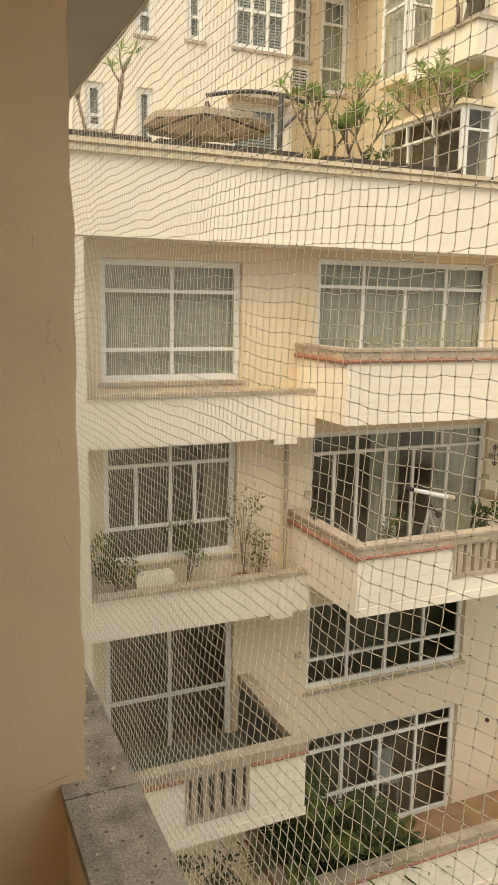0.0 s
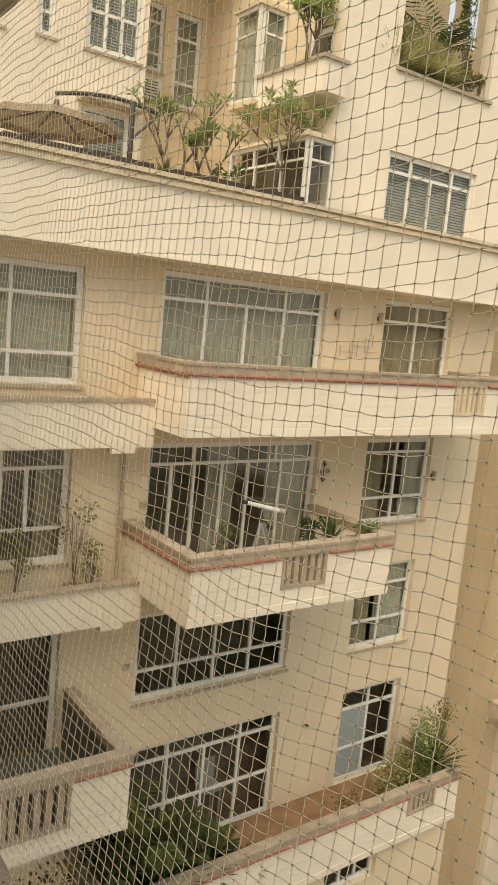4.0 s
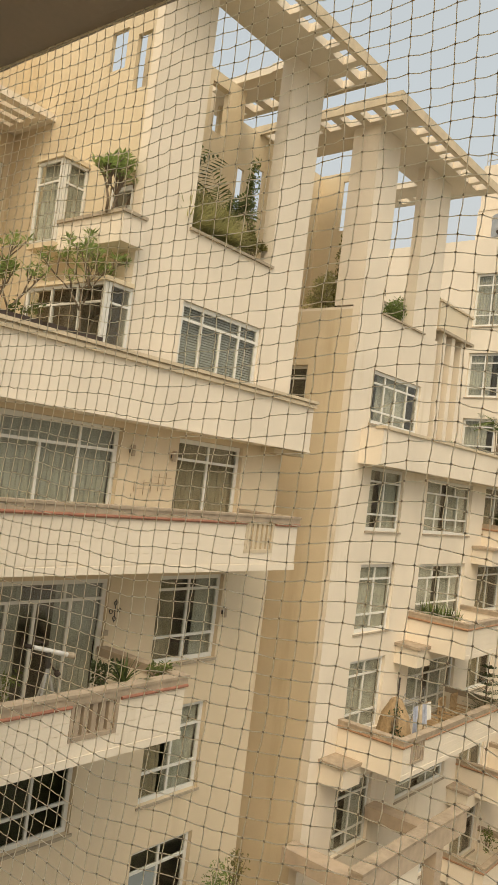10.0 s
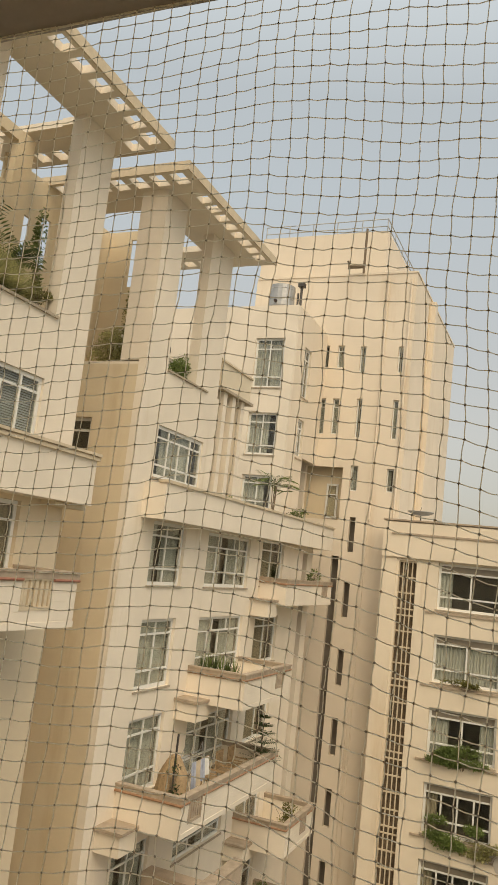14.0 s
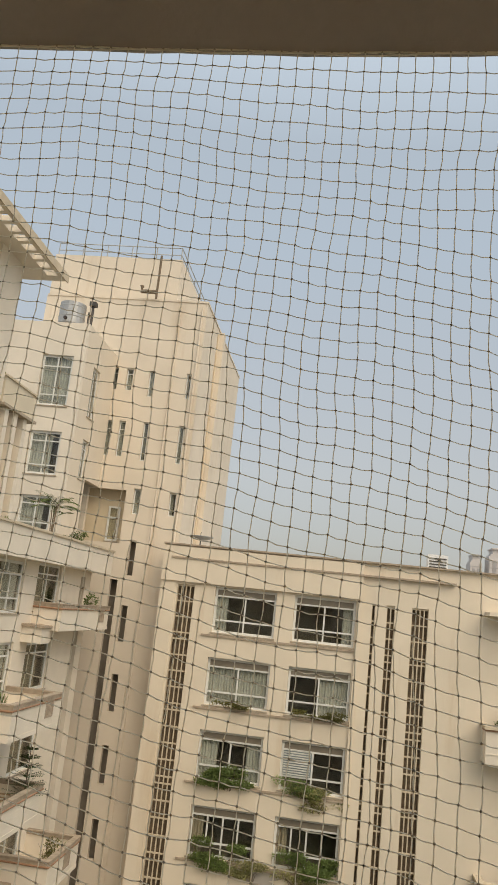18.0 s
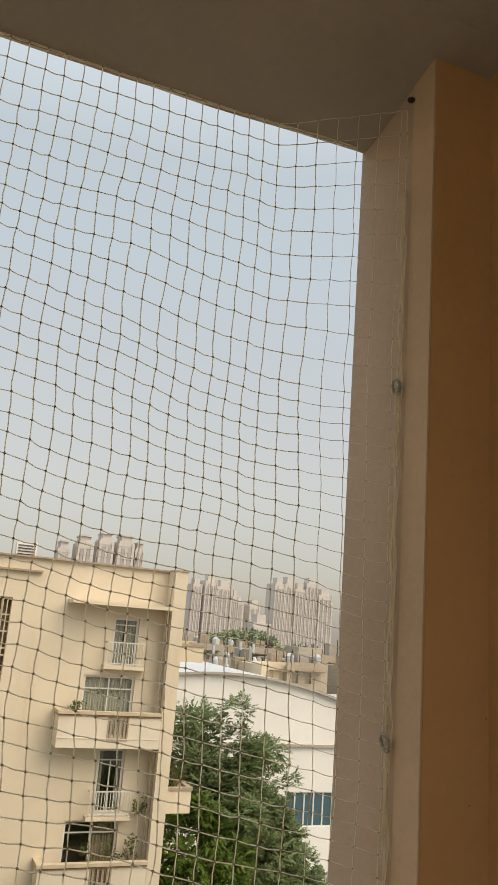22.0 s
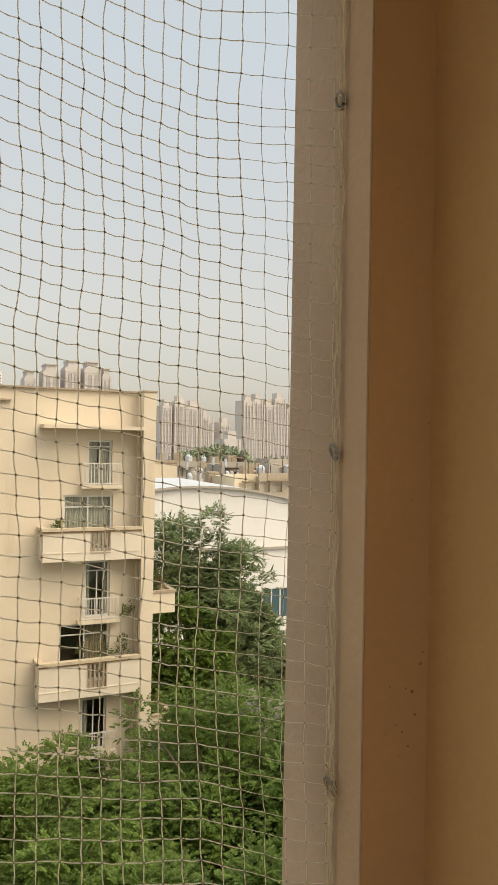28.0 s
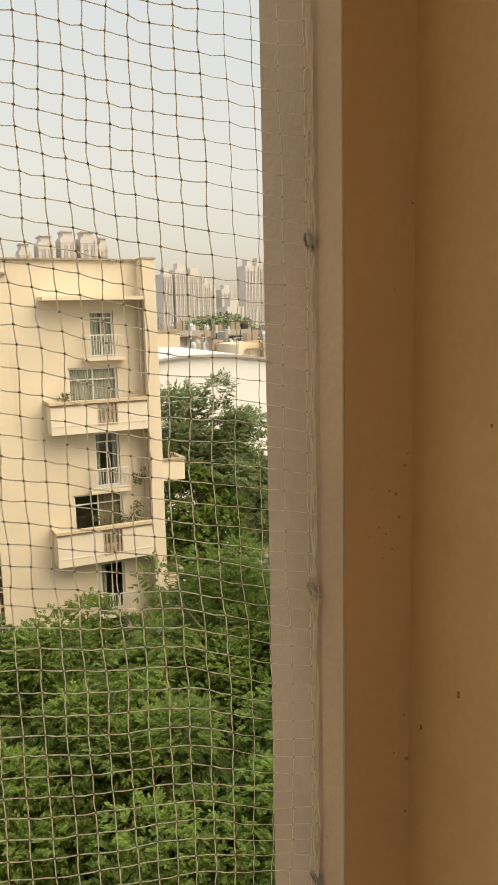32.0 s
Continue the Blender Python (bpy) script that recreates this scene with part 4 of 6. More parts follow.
# wing above the terrace
FBO = (10.76, 13.45, 25.04, 30.1)
TWN = (10.79, 13.40, 22.08, 23.54)
part("wing_wall", Geo().grid(A, 9.35, 14.74, 21.06, 30.1, [FBO, TWN], -0.24, 0), WALL, block)
part("box_sill", Geo().box(W0, 10.70, 13.52, YP - 0.06, YP + 0.3, 24.98, 25.04), SILL, block)
part("wing_column", Geo().box(W0, 13.52, 14.74, YP + 0.24, 11.6, 23.7, 30.1), WALL, block)
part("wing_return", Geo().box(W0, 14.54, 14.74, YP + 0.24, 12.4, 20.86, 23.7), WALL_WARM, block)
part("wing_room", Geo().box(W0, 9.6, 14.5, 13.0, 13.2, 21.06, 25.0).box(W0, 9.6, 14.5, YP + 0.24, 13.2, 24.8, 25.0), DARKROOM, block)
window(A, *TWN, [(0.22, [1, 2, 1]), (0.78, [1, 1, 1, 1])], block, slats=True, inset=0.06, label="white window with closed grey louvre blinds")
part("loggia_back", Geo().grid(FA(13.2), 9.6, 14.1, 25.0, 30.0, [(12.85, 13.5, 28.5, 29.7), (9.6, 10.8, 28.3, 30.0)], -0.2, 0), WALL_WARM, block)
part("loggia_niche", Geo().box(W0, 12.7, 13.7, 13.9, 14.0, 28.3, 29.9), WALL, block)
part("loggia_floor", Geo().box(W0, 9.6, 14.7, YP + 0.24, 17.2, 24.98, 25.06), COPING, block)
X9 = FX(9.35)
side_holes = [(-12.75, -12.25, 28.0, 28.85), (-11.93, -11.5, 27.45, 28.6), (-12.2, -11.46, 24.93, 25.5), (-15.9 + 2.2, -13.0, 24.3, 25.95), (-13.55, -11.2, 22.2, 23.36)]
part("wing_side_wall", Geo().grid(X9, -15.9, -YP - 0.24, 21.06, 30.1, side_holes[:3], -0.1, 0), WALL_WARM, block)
window(X9, -12.18, -11.48, 24.95, 25.48, [(1, [1])], block, inset=0.03, sill=False)


def bay(x0, x1, y0, y1, z0, z1, rows, label, back=None):
    """A glazed box bay on the side wall, with a face to -x and a face to -y."""
    b = part("bay", Geo().box(W0, x0 - 0.06, x1, y0 - 0.06, y1 + 0.04, z1, z1 + 0.08), WALL_WARM, block, label)
    part("bay_sill", Geo().box(W0, x0 - 0.04, x1, y0 - 0.04, y1 + 0.02, z0 - 0.10, z0), WALL_WARM, block)
    # Dark brown block behind the glass: the bay's dimness as a colour.
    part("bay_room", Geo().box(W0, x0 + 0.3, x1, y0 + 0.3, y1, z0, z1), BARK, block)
    window(FX(x0 - 0.1), -y1, -y0, z0, z1, rows[0], block, inset=0.1, sill=False, back=back, bar=0.04, edge=0.045)
    window(FA(y0 - 0.1), x0 + 0.07, x1, z0, z1, rows[1], block, inset=0.1, sill=False, back=back, bar=0.04, edge=0.045)
    return b


bay(8.70, 9.35, 11.12, 13.6, 22.15, 23.36, ([(0.3, [1, 1, 1]), (0.7, [1, 1, 0.8])], [(0.3, [1]), (0.7, [1])]), "corner bay window")
bay(8.70, 9.35, 12.95, 13.76, 24.28, 26.0, ([(0.26, [1]), (0.74, [1])], [(0.26, [1]), (0.74, [1])]), "tall corner bay window with grey curtains", back=[(0, 1, C)])
part("planter_box", Geo().box(W0, 8.79, 9.35, 10.99, 13.0, 24.12, 24.66), WALL, block)
part("planter_coping", Geo().box(W0, 8.74, 9.35, 10.94, 13.0, 24.66, 24.72), SILL, block)
back_holes = [(8.50, 9.18, 24.6, 26.58), (7.60, 8.25, 25.2, 26.6)]
part("rear_wall", Geo().grid(FA(15.9), 3.0, 9.35, 21.06, 30.1, back_holes, -0.24, 0), WALL_WARM, block)
part("rear_room", Geo().box(W0, 3.0, 9.3, 17.2, 17.4, 21.06, 30), DARKROOM, block)
for h in back_holes:
    window(FA(15.9), *h, [(0.25, [1]), (0.50, [1]), (0.25, [1])], block, back=[(0, 1, C)], inset=0.06)
vent = part("vent", Geo().grid(FA(15.9), 7.78, 8.2, 24.62, 25.04, [(7.82, 8.16, 24.66 + 0.06 * k, 24.69 + 0.06 * k) for k in range(6)], 0.004, 0.05), FRAME, block, "white louvred vent")
# Black plate behind the louvres: the vent's inner shade as a colour.
part("vent_back", Geo().box(FA(15.9), 7.8, 8.18, 0.0, 0.003, 24.64, 25.02), BLACKP, block)
left_holes = [(5.88, 7.02, 24.8, 27.2), (3.98, 4.34, 24.75, 26.0), (4.95, 5.28, 24.8, 26.2), (3.04, 3.38, 23.05, 23.86), (3.98, 4.30, 22.6, 23.86), (5.86, 6.9, 22.4, 23.8)]
part("front_block", Geo().grid(FA(14.5), -6, 7.15, 21.06, 30.1, left_holes, -0.24, 0).box(W0, 6.95, 7.15, 14.74, 15.9, 21.06, 30.1), WALL, block)
part("front_room", Geo().box(W0, -6, 6.9, 15.5, 15.6, 21.06, 30.1), DARKROOM, block)
for k, h in enumerate(left_holes):
    window(FA(14.5), *h, [(0.72, [1, 1, 1] if k == 0 else [1]), (0.28, [1, 1, 1] if k == 0 else [1])], block, slats=True, inset=0.05)
part("canopy", Geo().grid(FH(27.3), 6.6, 9.35, 14.35, 15.9, [(7.3, 9.0, 14.6, 14.78), (7.3, 9.0, 15.0, 15.18), (7.3, 9.0, 15.4, 15.58)], 0, 0.16), WALL, block)
part("door_hood", Geo().box(W0, 5.75, 7.05, 14.1, 14.5, 23.84, 23.92), SILL, block)

# roof pergola over the wing: a slotted slab
slots = [(9.4 + 0.73 * k, 9.91 + 0.73 * k, 10.02, 10.4) for k in range(8)] + [(14.75, 15.2, 10.62, 11.0)]
part("pergola", Geo().grid(FH(30.1), 8.9, 15.31, 9.88, 11.6, slots, 0, 0.2).box(W0, 13.75, 15.31, 11.6, 12.15, 30.1, 30.3), WALL, block, "flat roof pergola slab with square slots")
part("pergola_rim", Geo().box(W0, 8.9, 15.35, 9.84, 9.88, 30.06, 30.32).box(W0, 15.31, 15.35, 9.88, 12.15, 30.06, 30.32), COPING_PALE, block)
slots = [(14.75, 15.2, 12.3 + 0.6 * k, 12.65 + 0.6 * k) for k in range(4)]
part("pergola_arm", Geo().grid(FH(30.1), 13.8, 15.4, 12.15, 15.0, slots, 0, 0.2), WALL, block)

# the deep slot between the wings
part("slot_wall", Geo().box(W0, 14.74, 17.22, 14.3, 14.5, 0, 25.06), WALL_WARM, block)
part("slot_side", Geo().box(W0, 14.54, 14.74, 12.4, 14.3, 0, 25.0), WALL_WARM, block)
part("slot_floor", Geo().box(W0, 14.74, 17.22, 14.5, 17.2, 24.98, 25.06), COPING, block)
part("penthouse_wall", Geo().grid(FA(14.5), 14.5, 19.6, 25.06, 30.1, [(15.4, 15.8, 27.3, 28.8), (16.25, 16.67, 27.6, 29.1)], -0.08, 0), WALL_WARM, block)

# ---------- second wing ----------
Y2 = 11.0
B = FA(Y2)
wing = thing("apartment_building", (24, 12, 0), "cream apartment wing with stacked balconies beside a tall stair tower", "building", "courtyard buildings")
H2 = {}
for f, z in enumerate((19.02, 16.12, 13.27, 9.95, 7.0)):
    H2["a%d" % f] = (18.76, 20.78, z, z + (1.82, 1.95, 2.08, 1.95, 1.9)[f])
    H2["c%d" % f] = (27.15, 29.55, z + 0.1, z + 1.85)
for f, (z0, z1) in enumerate(((19.02, 20.78), (16.25, 18.05), (13.1, 14.9), (10.62, 11.46), (7.6, 8.8))):
    H2["b%d" % f] = (22.38, 25.95, z0, z1)
H2["top"] = (18.33, 21.2, 22.03, 23.52)
part("wall", Geo().grid(B, 17.22, 33.3, 0, 25.1, list(H2.values()) + [(21.95, 33.4, 21.5, 25.2), (32.0, 32.6, 9.5, 20.6)], -0.24, 0), WALL, wing)
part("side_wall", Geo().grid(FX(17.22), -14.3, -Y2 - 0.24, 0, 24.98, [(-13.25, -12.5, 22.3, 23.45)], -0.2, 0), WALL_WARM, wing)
part("side_room", Geo().box(W0, 17.9, 18.0, 12.42, 13.6, 21.8, 23.9), DARKROOM, wing)
window(FX(17.22), -13.25, -12.5, 22.3, 23.45, [(0.3, [1]), (0.7, [1])], wing)
part("end_wall", Geo().box(W0, 33.1, 33.3, Y2 + 0.24, 16, 0, 21.5), WALL, wing)
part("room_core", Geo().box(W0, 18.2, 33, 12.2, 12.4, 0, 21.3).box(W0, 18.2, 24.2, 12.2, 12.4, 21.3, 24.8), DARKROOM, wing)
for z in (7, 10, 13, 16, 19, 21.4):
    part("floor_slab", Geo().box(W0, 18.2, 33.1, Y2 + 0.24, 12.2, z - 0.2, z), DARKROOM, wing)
for key, h in H2.items():
    if key[0] == "a":
        window(B, *h, [(0.2, [1, 1]), (0.56, [1, 1]), (0.24, [1, 1])], wing, back=[(0.5, 1, C), (0, 0.3, C)] if key in ("a0", "a3") else [(0, 1, C)])
    elif key[0] == "b":
        window(B, *h, [(0.24, [1, 1, 1]), (0.5, [1, 1, 1, 1]), (0.26, [1, 1, 1, 1])] if key != "b3" else [(1, [1, 1, 1]), (1, [1, 1, 1])], wing, back=[(0, 0.42, C), (0.6, 1, C)])
    elif key[0] == "c":
        window(B, *h, [(0.2, [1, 1]), (0.8, [1, 1])], wing, back=[(0, 0.75, C2)])
    else:
        window(B, *h, [(0.2, [1, 2, 1]), (0.58, [1, 1, 1, 1]), (0.22, [1, 1, 1, 1])], wing, back=[(0.2, 0.8, C)], inset=0.06)
NS = STRIPE_BROWN
balcony(wing, 22.0, 26.05, 9.06, Y2, 15.53, 16.6, gap=(24.7, 25.4, 15.9), stripe=NS)
balcony(wing, 18.5, 25.4, 9.02, Y2, 12.8, 13.84, gap=(18.95, 19.75, 13.1), stripe=NS)
balcony(wing, 27.0, 30.2, 8.97, Y2, 9.95, 11.05, gap=(28.6, 29.3, 10.3), stripe=NS)
balcony(wing, 27.17, 33.0, 9.9, Y2, 18.5, 19.48, gap=(31.6, 32.4, 18.8), stripe=NS)
balcony(wing, 26.6, 29.9, 9.5, Y2, 6.9, 7.9, stripe=NS)
for x, z in ((21.25, 15.62), (17.65, 12.85), (26.35, 18.6), (26.3, 10.15)):
    ac = part("air_conditioner_ledge", Geo().box(W0, x + 0.1, x + 1.0, 10.25, Y2, z - 0.55, z), WALL, wing)
    part("ledge_slab", Geo().box(W0, x, x + 1.1, 10.15, Y2, z, z + 0.08), COPING, ac)
t2 = part("terrace_parapet", Geo().box(W0, 17.97, 33.9, 10.3, 10.48, 20.86, 21.85).box(W0, 17.97, 33.9, 10.48, 12.6, 20.86, 21.02).box(W0, 17.97, 18.15, 10.48, Y2, 21.02, 21.85), WALL, wing)
part("coping", Geo().box(W0, 17.93, 33.94, 10.24, 10.54, 21.85, 21.93), COPING_PALE, t2)
part("column", Geo().box(W0, 17.225, 18.4, Y2, 11.85, 25.1, 30.1), WALL, wing)
part("column", Geo().box(W0, 20.2, 21.8, Y2, 11.35, 25.1, 30.1), WALL, wing)
part("upper_side_wall", Geo().grid(FX(19.6), -14.5, -12.6, 25.06, 30.1, [(-13.65, -13.25, 28.2, 29.8), (-12.98, -12.72, 28.0, 29.5)], -0.08, 0), WALL_WARM, wing)
part("box_sill", Geo().box(W0, 18.40, 21.0, Y2 - 0.06, Y2 + 0.3, 25.1, 25.15), SILL, wing)
slots = [(17.8 + 0.6 * k, 18.22 + 0.6 * k, 10.08, 10.45) for k in range(8)]
part("pergola", Geo().grid(FH(30.1), 16.31, 22.85, 9.92, 12.0, slots + [(16.47, 17.05, 10.2, 10.6), (16.47, 17.05, 10.85, 11.25), (16.47, 17.05, 11.5, 11.9)], 0, 0.2), WALL, wing, "flat roof pergola slab with square slots")
slots = [(16.47, 17.05, 12.15 + 0.62 * k, 12.55 + 0.62 * k) for k in range(6)]
part("pergola_arm", Geo().grid(FH(30.1), 16.31, 18.3, 12.0, 16.0, slots, 0, 0.2), WALL, wing)
slots = [(22.2, 22.62, 12.2 + 0.6 * k, 12.58 + 0.6 * k) for k in range(3)]
part("pergola_arm", Geo().grid(FH(30.1), 21.4, 22.85, 12.0, 14.1, slots, 0, 0.2), WALL, wing)
part("pergola_rim", Geo().box(W0, 16.27, 22.89, 9.88, 9.92, 30.06, 30.32).box(W0, 16.27, 16.31, 9.92, 16.0, 30.06, 30.32), COPING_PALE, wing)
part("roof_terrace_wall", Geo().box(W0, 18.2, 24.2, 12.8, 13.0, 25.0, 26.4).box(W0, 17.24, 24.2, Y2 + 0.24, 14.5, 24.985, 25.06), WALL, wing)
for x in (22.3, 23.0, 23.75):
    part("pilaster", Geo().box(W0, x, x + 0.26, Y2 + 0.002, Y2 + 0.28, 21.02, 25.45), WALL, wing)
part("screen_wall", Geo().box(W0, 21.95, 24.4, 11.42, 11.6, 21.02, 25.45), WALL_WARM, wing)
part("screen_coping", Geo().box(W0, 21.9, 24.5, 10.88, 12.0, 25.452, 25.54), SILL, wing)
part("roof_parapet", Geo().box(W0, 21.95, 24.4, Y2, Y2 + 0.18, 25.54, 26.4).box(W0, 24.2, 24.4, Y2 + 0.18, 13.0, 25.54, 26.4), WALL_MID, wing)
part("parapet_coping", Geo().box(W0, 21.9, 24.45, Y2 - 0.05, Y2 + 0.23, 26.4, 26.46), COPING_PALE, wing)
part("door_recess", Geo().box(W0, 31.9, 32.7, 11.6, 11.7, 9.4, 20.7), WICKER, wing)
# Black plate across the gap, whose deep shade is put into the colour.
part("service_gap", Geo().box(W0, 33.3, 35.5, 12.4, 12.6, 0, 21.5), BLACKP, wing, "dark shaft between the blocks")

# porch frame in front of the lower floors
porch = part("porch", Geo().box(W0, 16.4, 22.5, 8.7, 9.0, 10.55, 11.2), SANDSTONE, wing, "stone porch frame with heavy beams")
for x in (16.45, 20.6):
    part("arm", Geo().box(W0, x - 0.05, x + 0.5, 9.0, Y2, 10.6, 11.0), SANDSTONE, porch)
    part("post", Geo().box(W0, x, x + 0.45, 8.72, 9.1, 0, 10.548), SANDSTONE, porch)
part("coping", Geo().box(W0, 16.35, 22.55, 8.65, 9.05, 11.2, 11.27), COPING, porch)
part("screen_panel", Geo().box(W0, 17.4, 19.6, 8.75, 8.95, 9.2, 10.55), WALL, porch)

# upper block that faces the camera, behind the second terrace
U = FX(31.0)
UH = [(-13.94, -12.50, 27.8, 30.13), (-13.92, -12.50, 24.72, 26.64), (-13.9, -12.45, 22.3, 23.8)]
part("upper_wall", Geo().grid(U, -20.5, -12.0, 20.9, 31.68, UH, -0.24, 0), WALL, wing)
part("upper_side", Geo().grid(FA(12.0), 31.24, 35.5, 25.0, 31.68, [(32.35, 33.3, 27.75, 30.1), (32.4, 33.2, 24.9, 26.7)], -0.24, 0).box(W0, 31.24, 33.4, 12.0, 12.24, 20.9, 25.0), WALL_T, wing)
part("upper_room", Geo().box(W0, 32.0, 32.2, 12.3, 18, 20.9, 31.4).box(W0, 31.24, 35.4, 13.2, 13.3, 24.9, 31.4), DARKROOM, wing)
part("upper_roof", Geo().box(W0, 31.24, 35.4, 12.24, 20.4, 31.3, 31.5), WALL, wing)
for h in UH:
    window(U, *h, [(0.2, [1, 1]), (0.6, [1, 1]), (0.2, [1, 1])], wing, back=[(0, 1, C)] if h is UH[0] else [(0, 0.7, C)])
window(FA(12.0), 32.35, 33.3, 27.75, 30.1, [(0.2, [1, 1]), (0.8, [1, 1])], wing)
window(FA(12.0), 32.4, 33.2, 24.9, 26.7, [(0.2, [1, 1]), (0.8, [1, 1])], wing)

# stair tower
tower = thing("stair_tower", (37, 10, 0), "tall cream stair tower with narrow slit windows", "building", "courtyard buildings")
TW = FX(35.5)
TH = [(-12.16, -11.85, 29.98, 31.14), (-11.42, -11.07, 29.98, 31.13), (-10.26, -9.96, 29.73, 31.07), (-8.36, -8.1, 29.74, 31.05),
      (-12.11, -11.8, 26.6, 28.4), (-11.43, -11.1, 26.6, 28.4), (-10.2, -9.93, 26.47, 28.42), (-8.42, -8.14, 26.45, 28.37), (-10.22, -9.85, 23.85, 25.09), (-8.45, -8.1, 23.9, 25.02)]
TH += [(-10.06, -9.76, z, z + 1.65) for z in (20.95, 17.9, 14.8, 11.7, 8.6, 5.5)] + [(-10.78, -10.42, 2.0, 20.7)] + [(-12.5, -10.6, 22.4, 24.97)]
part("wall", Geo().grid(TW, -16.25, -7.72, 0, 34.8, TH, -0.25, 0), WALL_T, tower)
# Curtains are added behind the slits to give the pale tone of reflections.
for k, h in enumerate(TH[:10]):
    window(TW, *h, [(0.22, [1]), (0.78, [1])] if k in (0, 1, 4, 5) else [(1, [1])], tower, "slit_window", back=[(0, 1, C)] if k % 3 else [(0, 0.5, C)], inset=0.12, bar=0.04, sill=False, edge=0.04)
part("side_wall", Geo().box(W0, 35.75, 48, 7.72, 7.92, 0, 34.8), WALL_T, tower)
part("side_return", Geo().box(W0, 39.5, 40.0, 7.45, 7.72, 22, 34.75), WALL_T, tower)
part("stair_core", Geo().box(W0, 36.2, 36.4, 8, 10.4, 0, 34).box(W0, 36.2, 36.4, 10.4, 16.2, 25.3, 34).box(W0, 36.2, 36.4, 10.4, 16.2, 0, 22.1), DARKROOM, tower)
part("loggia", Geo().box(W0, 36.1, 36.3, 10.5, 12.8, 22.2, 25.2), WALL_WARM, tower)
window(FX(36.1), -11.5, -10.9, 22.5, 24.2, [(0.3, [1]), (0.7, [1])], tower, inset=-0.1)
part("roof", Geo().box(W0, 35.46, 48, 7.68, 16.2, 34.8, 34.9), WALL_T, tower)
part("roof_block", Geo().box(W0, 36.5, 46, 9.6, 16.6, 34.85, 37.6), WALL_T, tower)
g = Geo()
for a, b in (((36.6, 9.7), (36.6, 16.5)), ((36.6, 9.7), (45.9, 9.7))):
    for z in (37.9, 38.3):
        g.tube([(*a, z), (*b, z)], 0.03, 5)
for k in range(6):
    g.tube([(36.6, 9.7 + k * 1.36, 37.6), (36.6, 9.7 + k * 1.36, 38.3)], 0.03, 5)
    g.tube([(36.6 + k * 1.86, 9.7, 37.6), (36.6 + k * 1.86, 9.7, 38.3)], 0.03, 5)
part("roof_rail", g, STEEL, tower)
g = Geo().tube([(35.3, 10.4, 34.85), (35.3, 10.4, 37.2)], 0.06, 6).tube([(35.3, 10.4, 35.2), (35.3, 11.2, 35.2), (35.3, 11.2, 35.5)], 0.11, 8)
part("soil_pipe", g, BARK, tower, "rusty brown roof pipe")
for y, x in ((9.1, 35.45), (7.95, 35.45)):
    part("rain_pipe", Geo().tube([(x, y, 22.5), (x, y, 34.5)], 0.05, 6), WALL_T, tower)
for z, y in ((25.2, 9.2), (16, 9.4)):
    part("pipe_channel", Geo().box(FX(35.5), -y - 0.05, -y + 0.05, 0, 0.05, 0, z), WALL_T, tower)
part("side_pipe", Geo().tube([(39.0, 7.68, 22), (39.0, 7.68, 34.5)], 0.05, 6), WALL_TAN, tower)
tank = thing("water_tank", (29.8 + 1.5, 13.2, 31.72), "round grey steel water tank on the roof", "tank")
part("drum", Geo().lathe((32.0, 13.3, 31.72), [(0.58, 0.15), (0.6, 0.2), (0.6, 0.5), (0.62, 0.52), (0.6, 0.54), (0.6, 1.0), (0.62, 1.02), (0.6, 1.05), (0.6, 1.2), (0.3, 1.3)], 18), STEEL, tank)
part("stand", Geo().box(W0, 31.5, 32.5, 12.8, 13.8, 31.72, 31.87), CONCRETE, tank)
part("outlet", Geo().tube([(31.4, 13.35, 32.05), (31.3, 13.35, 32.05)], 0.08, 8), BLACKP, tank)
vent = thing("roof_vent", (32.0, 12.3, 31.72), "short metal roof vent pipe with a cowl", "vent")
part("pipe", Geo().tube([(32.0, 12.35, 31.72), (32.0, 12.35, 32.9)], 0.06, 6).tube([(32.0, 12.5, 31.72), (32.0, 12.5, 32.6)], 0.05, 6), METAL, vent)
part("cowl", Geo().box(W0, 31.85, 32.15, 12.2, 12.5, 32.9, 33.1), METAL, vent)

# ---------- end building ----------
XE = 34.0
E_ = FX(XE)
end = thing("apartment_building", (38, 0, 0), "cream end block with window bays, louvred slots and small balconies", "building", "courtyard buildings")
tops = (20.82, 17.79, 14.78, 11.78, 8.78, 5.78)
EH = [(u0, u1, z - 1.98, z) for z in tops for u0, u1 in ((-5.48, -2.72), (-1.93, 0.74))]
slits = [(-7.2, -6.42), (1.42, 1.56), (2.06, 2.40), (3.12, 3.82)]
RH = [(8.29, 9.42, 18.2, 20.3), (7.24, 9.49, 15.3, 17.82), (8.26, 9.42, 12.3, 14.84), (7.16, 9.45, 9.45, 12.04), (8.2, 9.37, 6.3, 8.66), (7.2, 9.4, 3.4, 6.0)]
part("wall", Geo().grid(E_, -7.98, 10.57, 0, 22.5, EH + RH + [(a, b, 0.5, 20.78) for a, b in slits], -0.35, 0), WALL_E, end)
part("parapet_band", Geo().box(E_, -7.98, 0.98, 0.0, 0.14, 20.9, 22.44), WALL_E, end)
part("parapet_cap", Geo().box(E_, -8.02, 10.6, -0.36, 0.17, 22.5, 22.57), COPING, end)
part("parapet_moulding", Geo().box(E_, -7.6, 4.9, 0.0, 0.19, 21.90, 21.98), COPING, end, "thin projecting string course")
part("bay_pilaster", Geo().box(E_, 0.80, 0.98, 0.0, 0.1, 0, 20.9).box(E_, -7.98, -7.3, 0.0, 0.05, 0, 20.9), WALL_E, end)
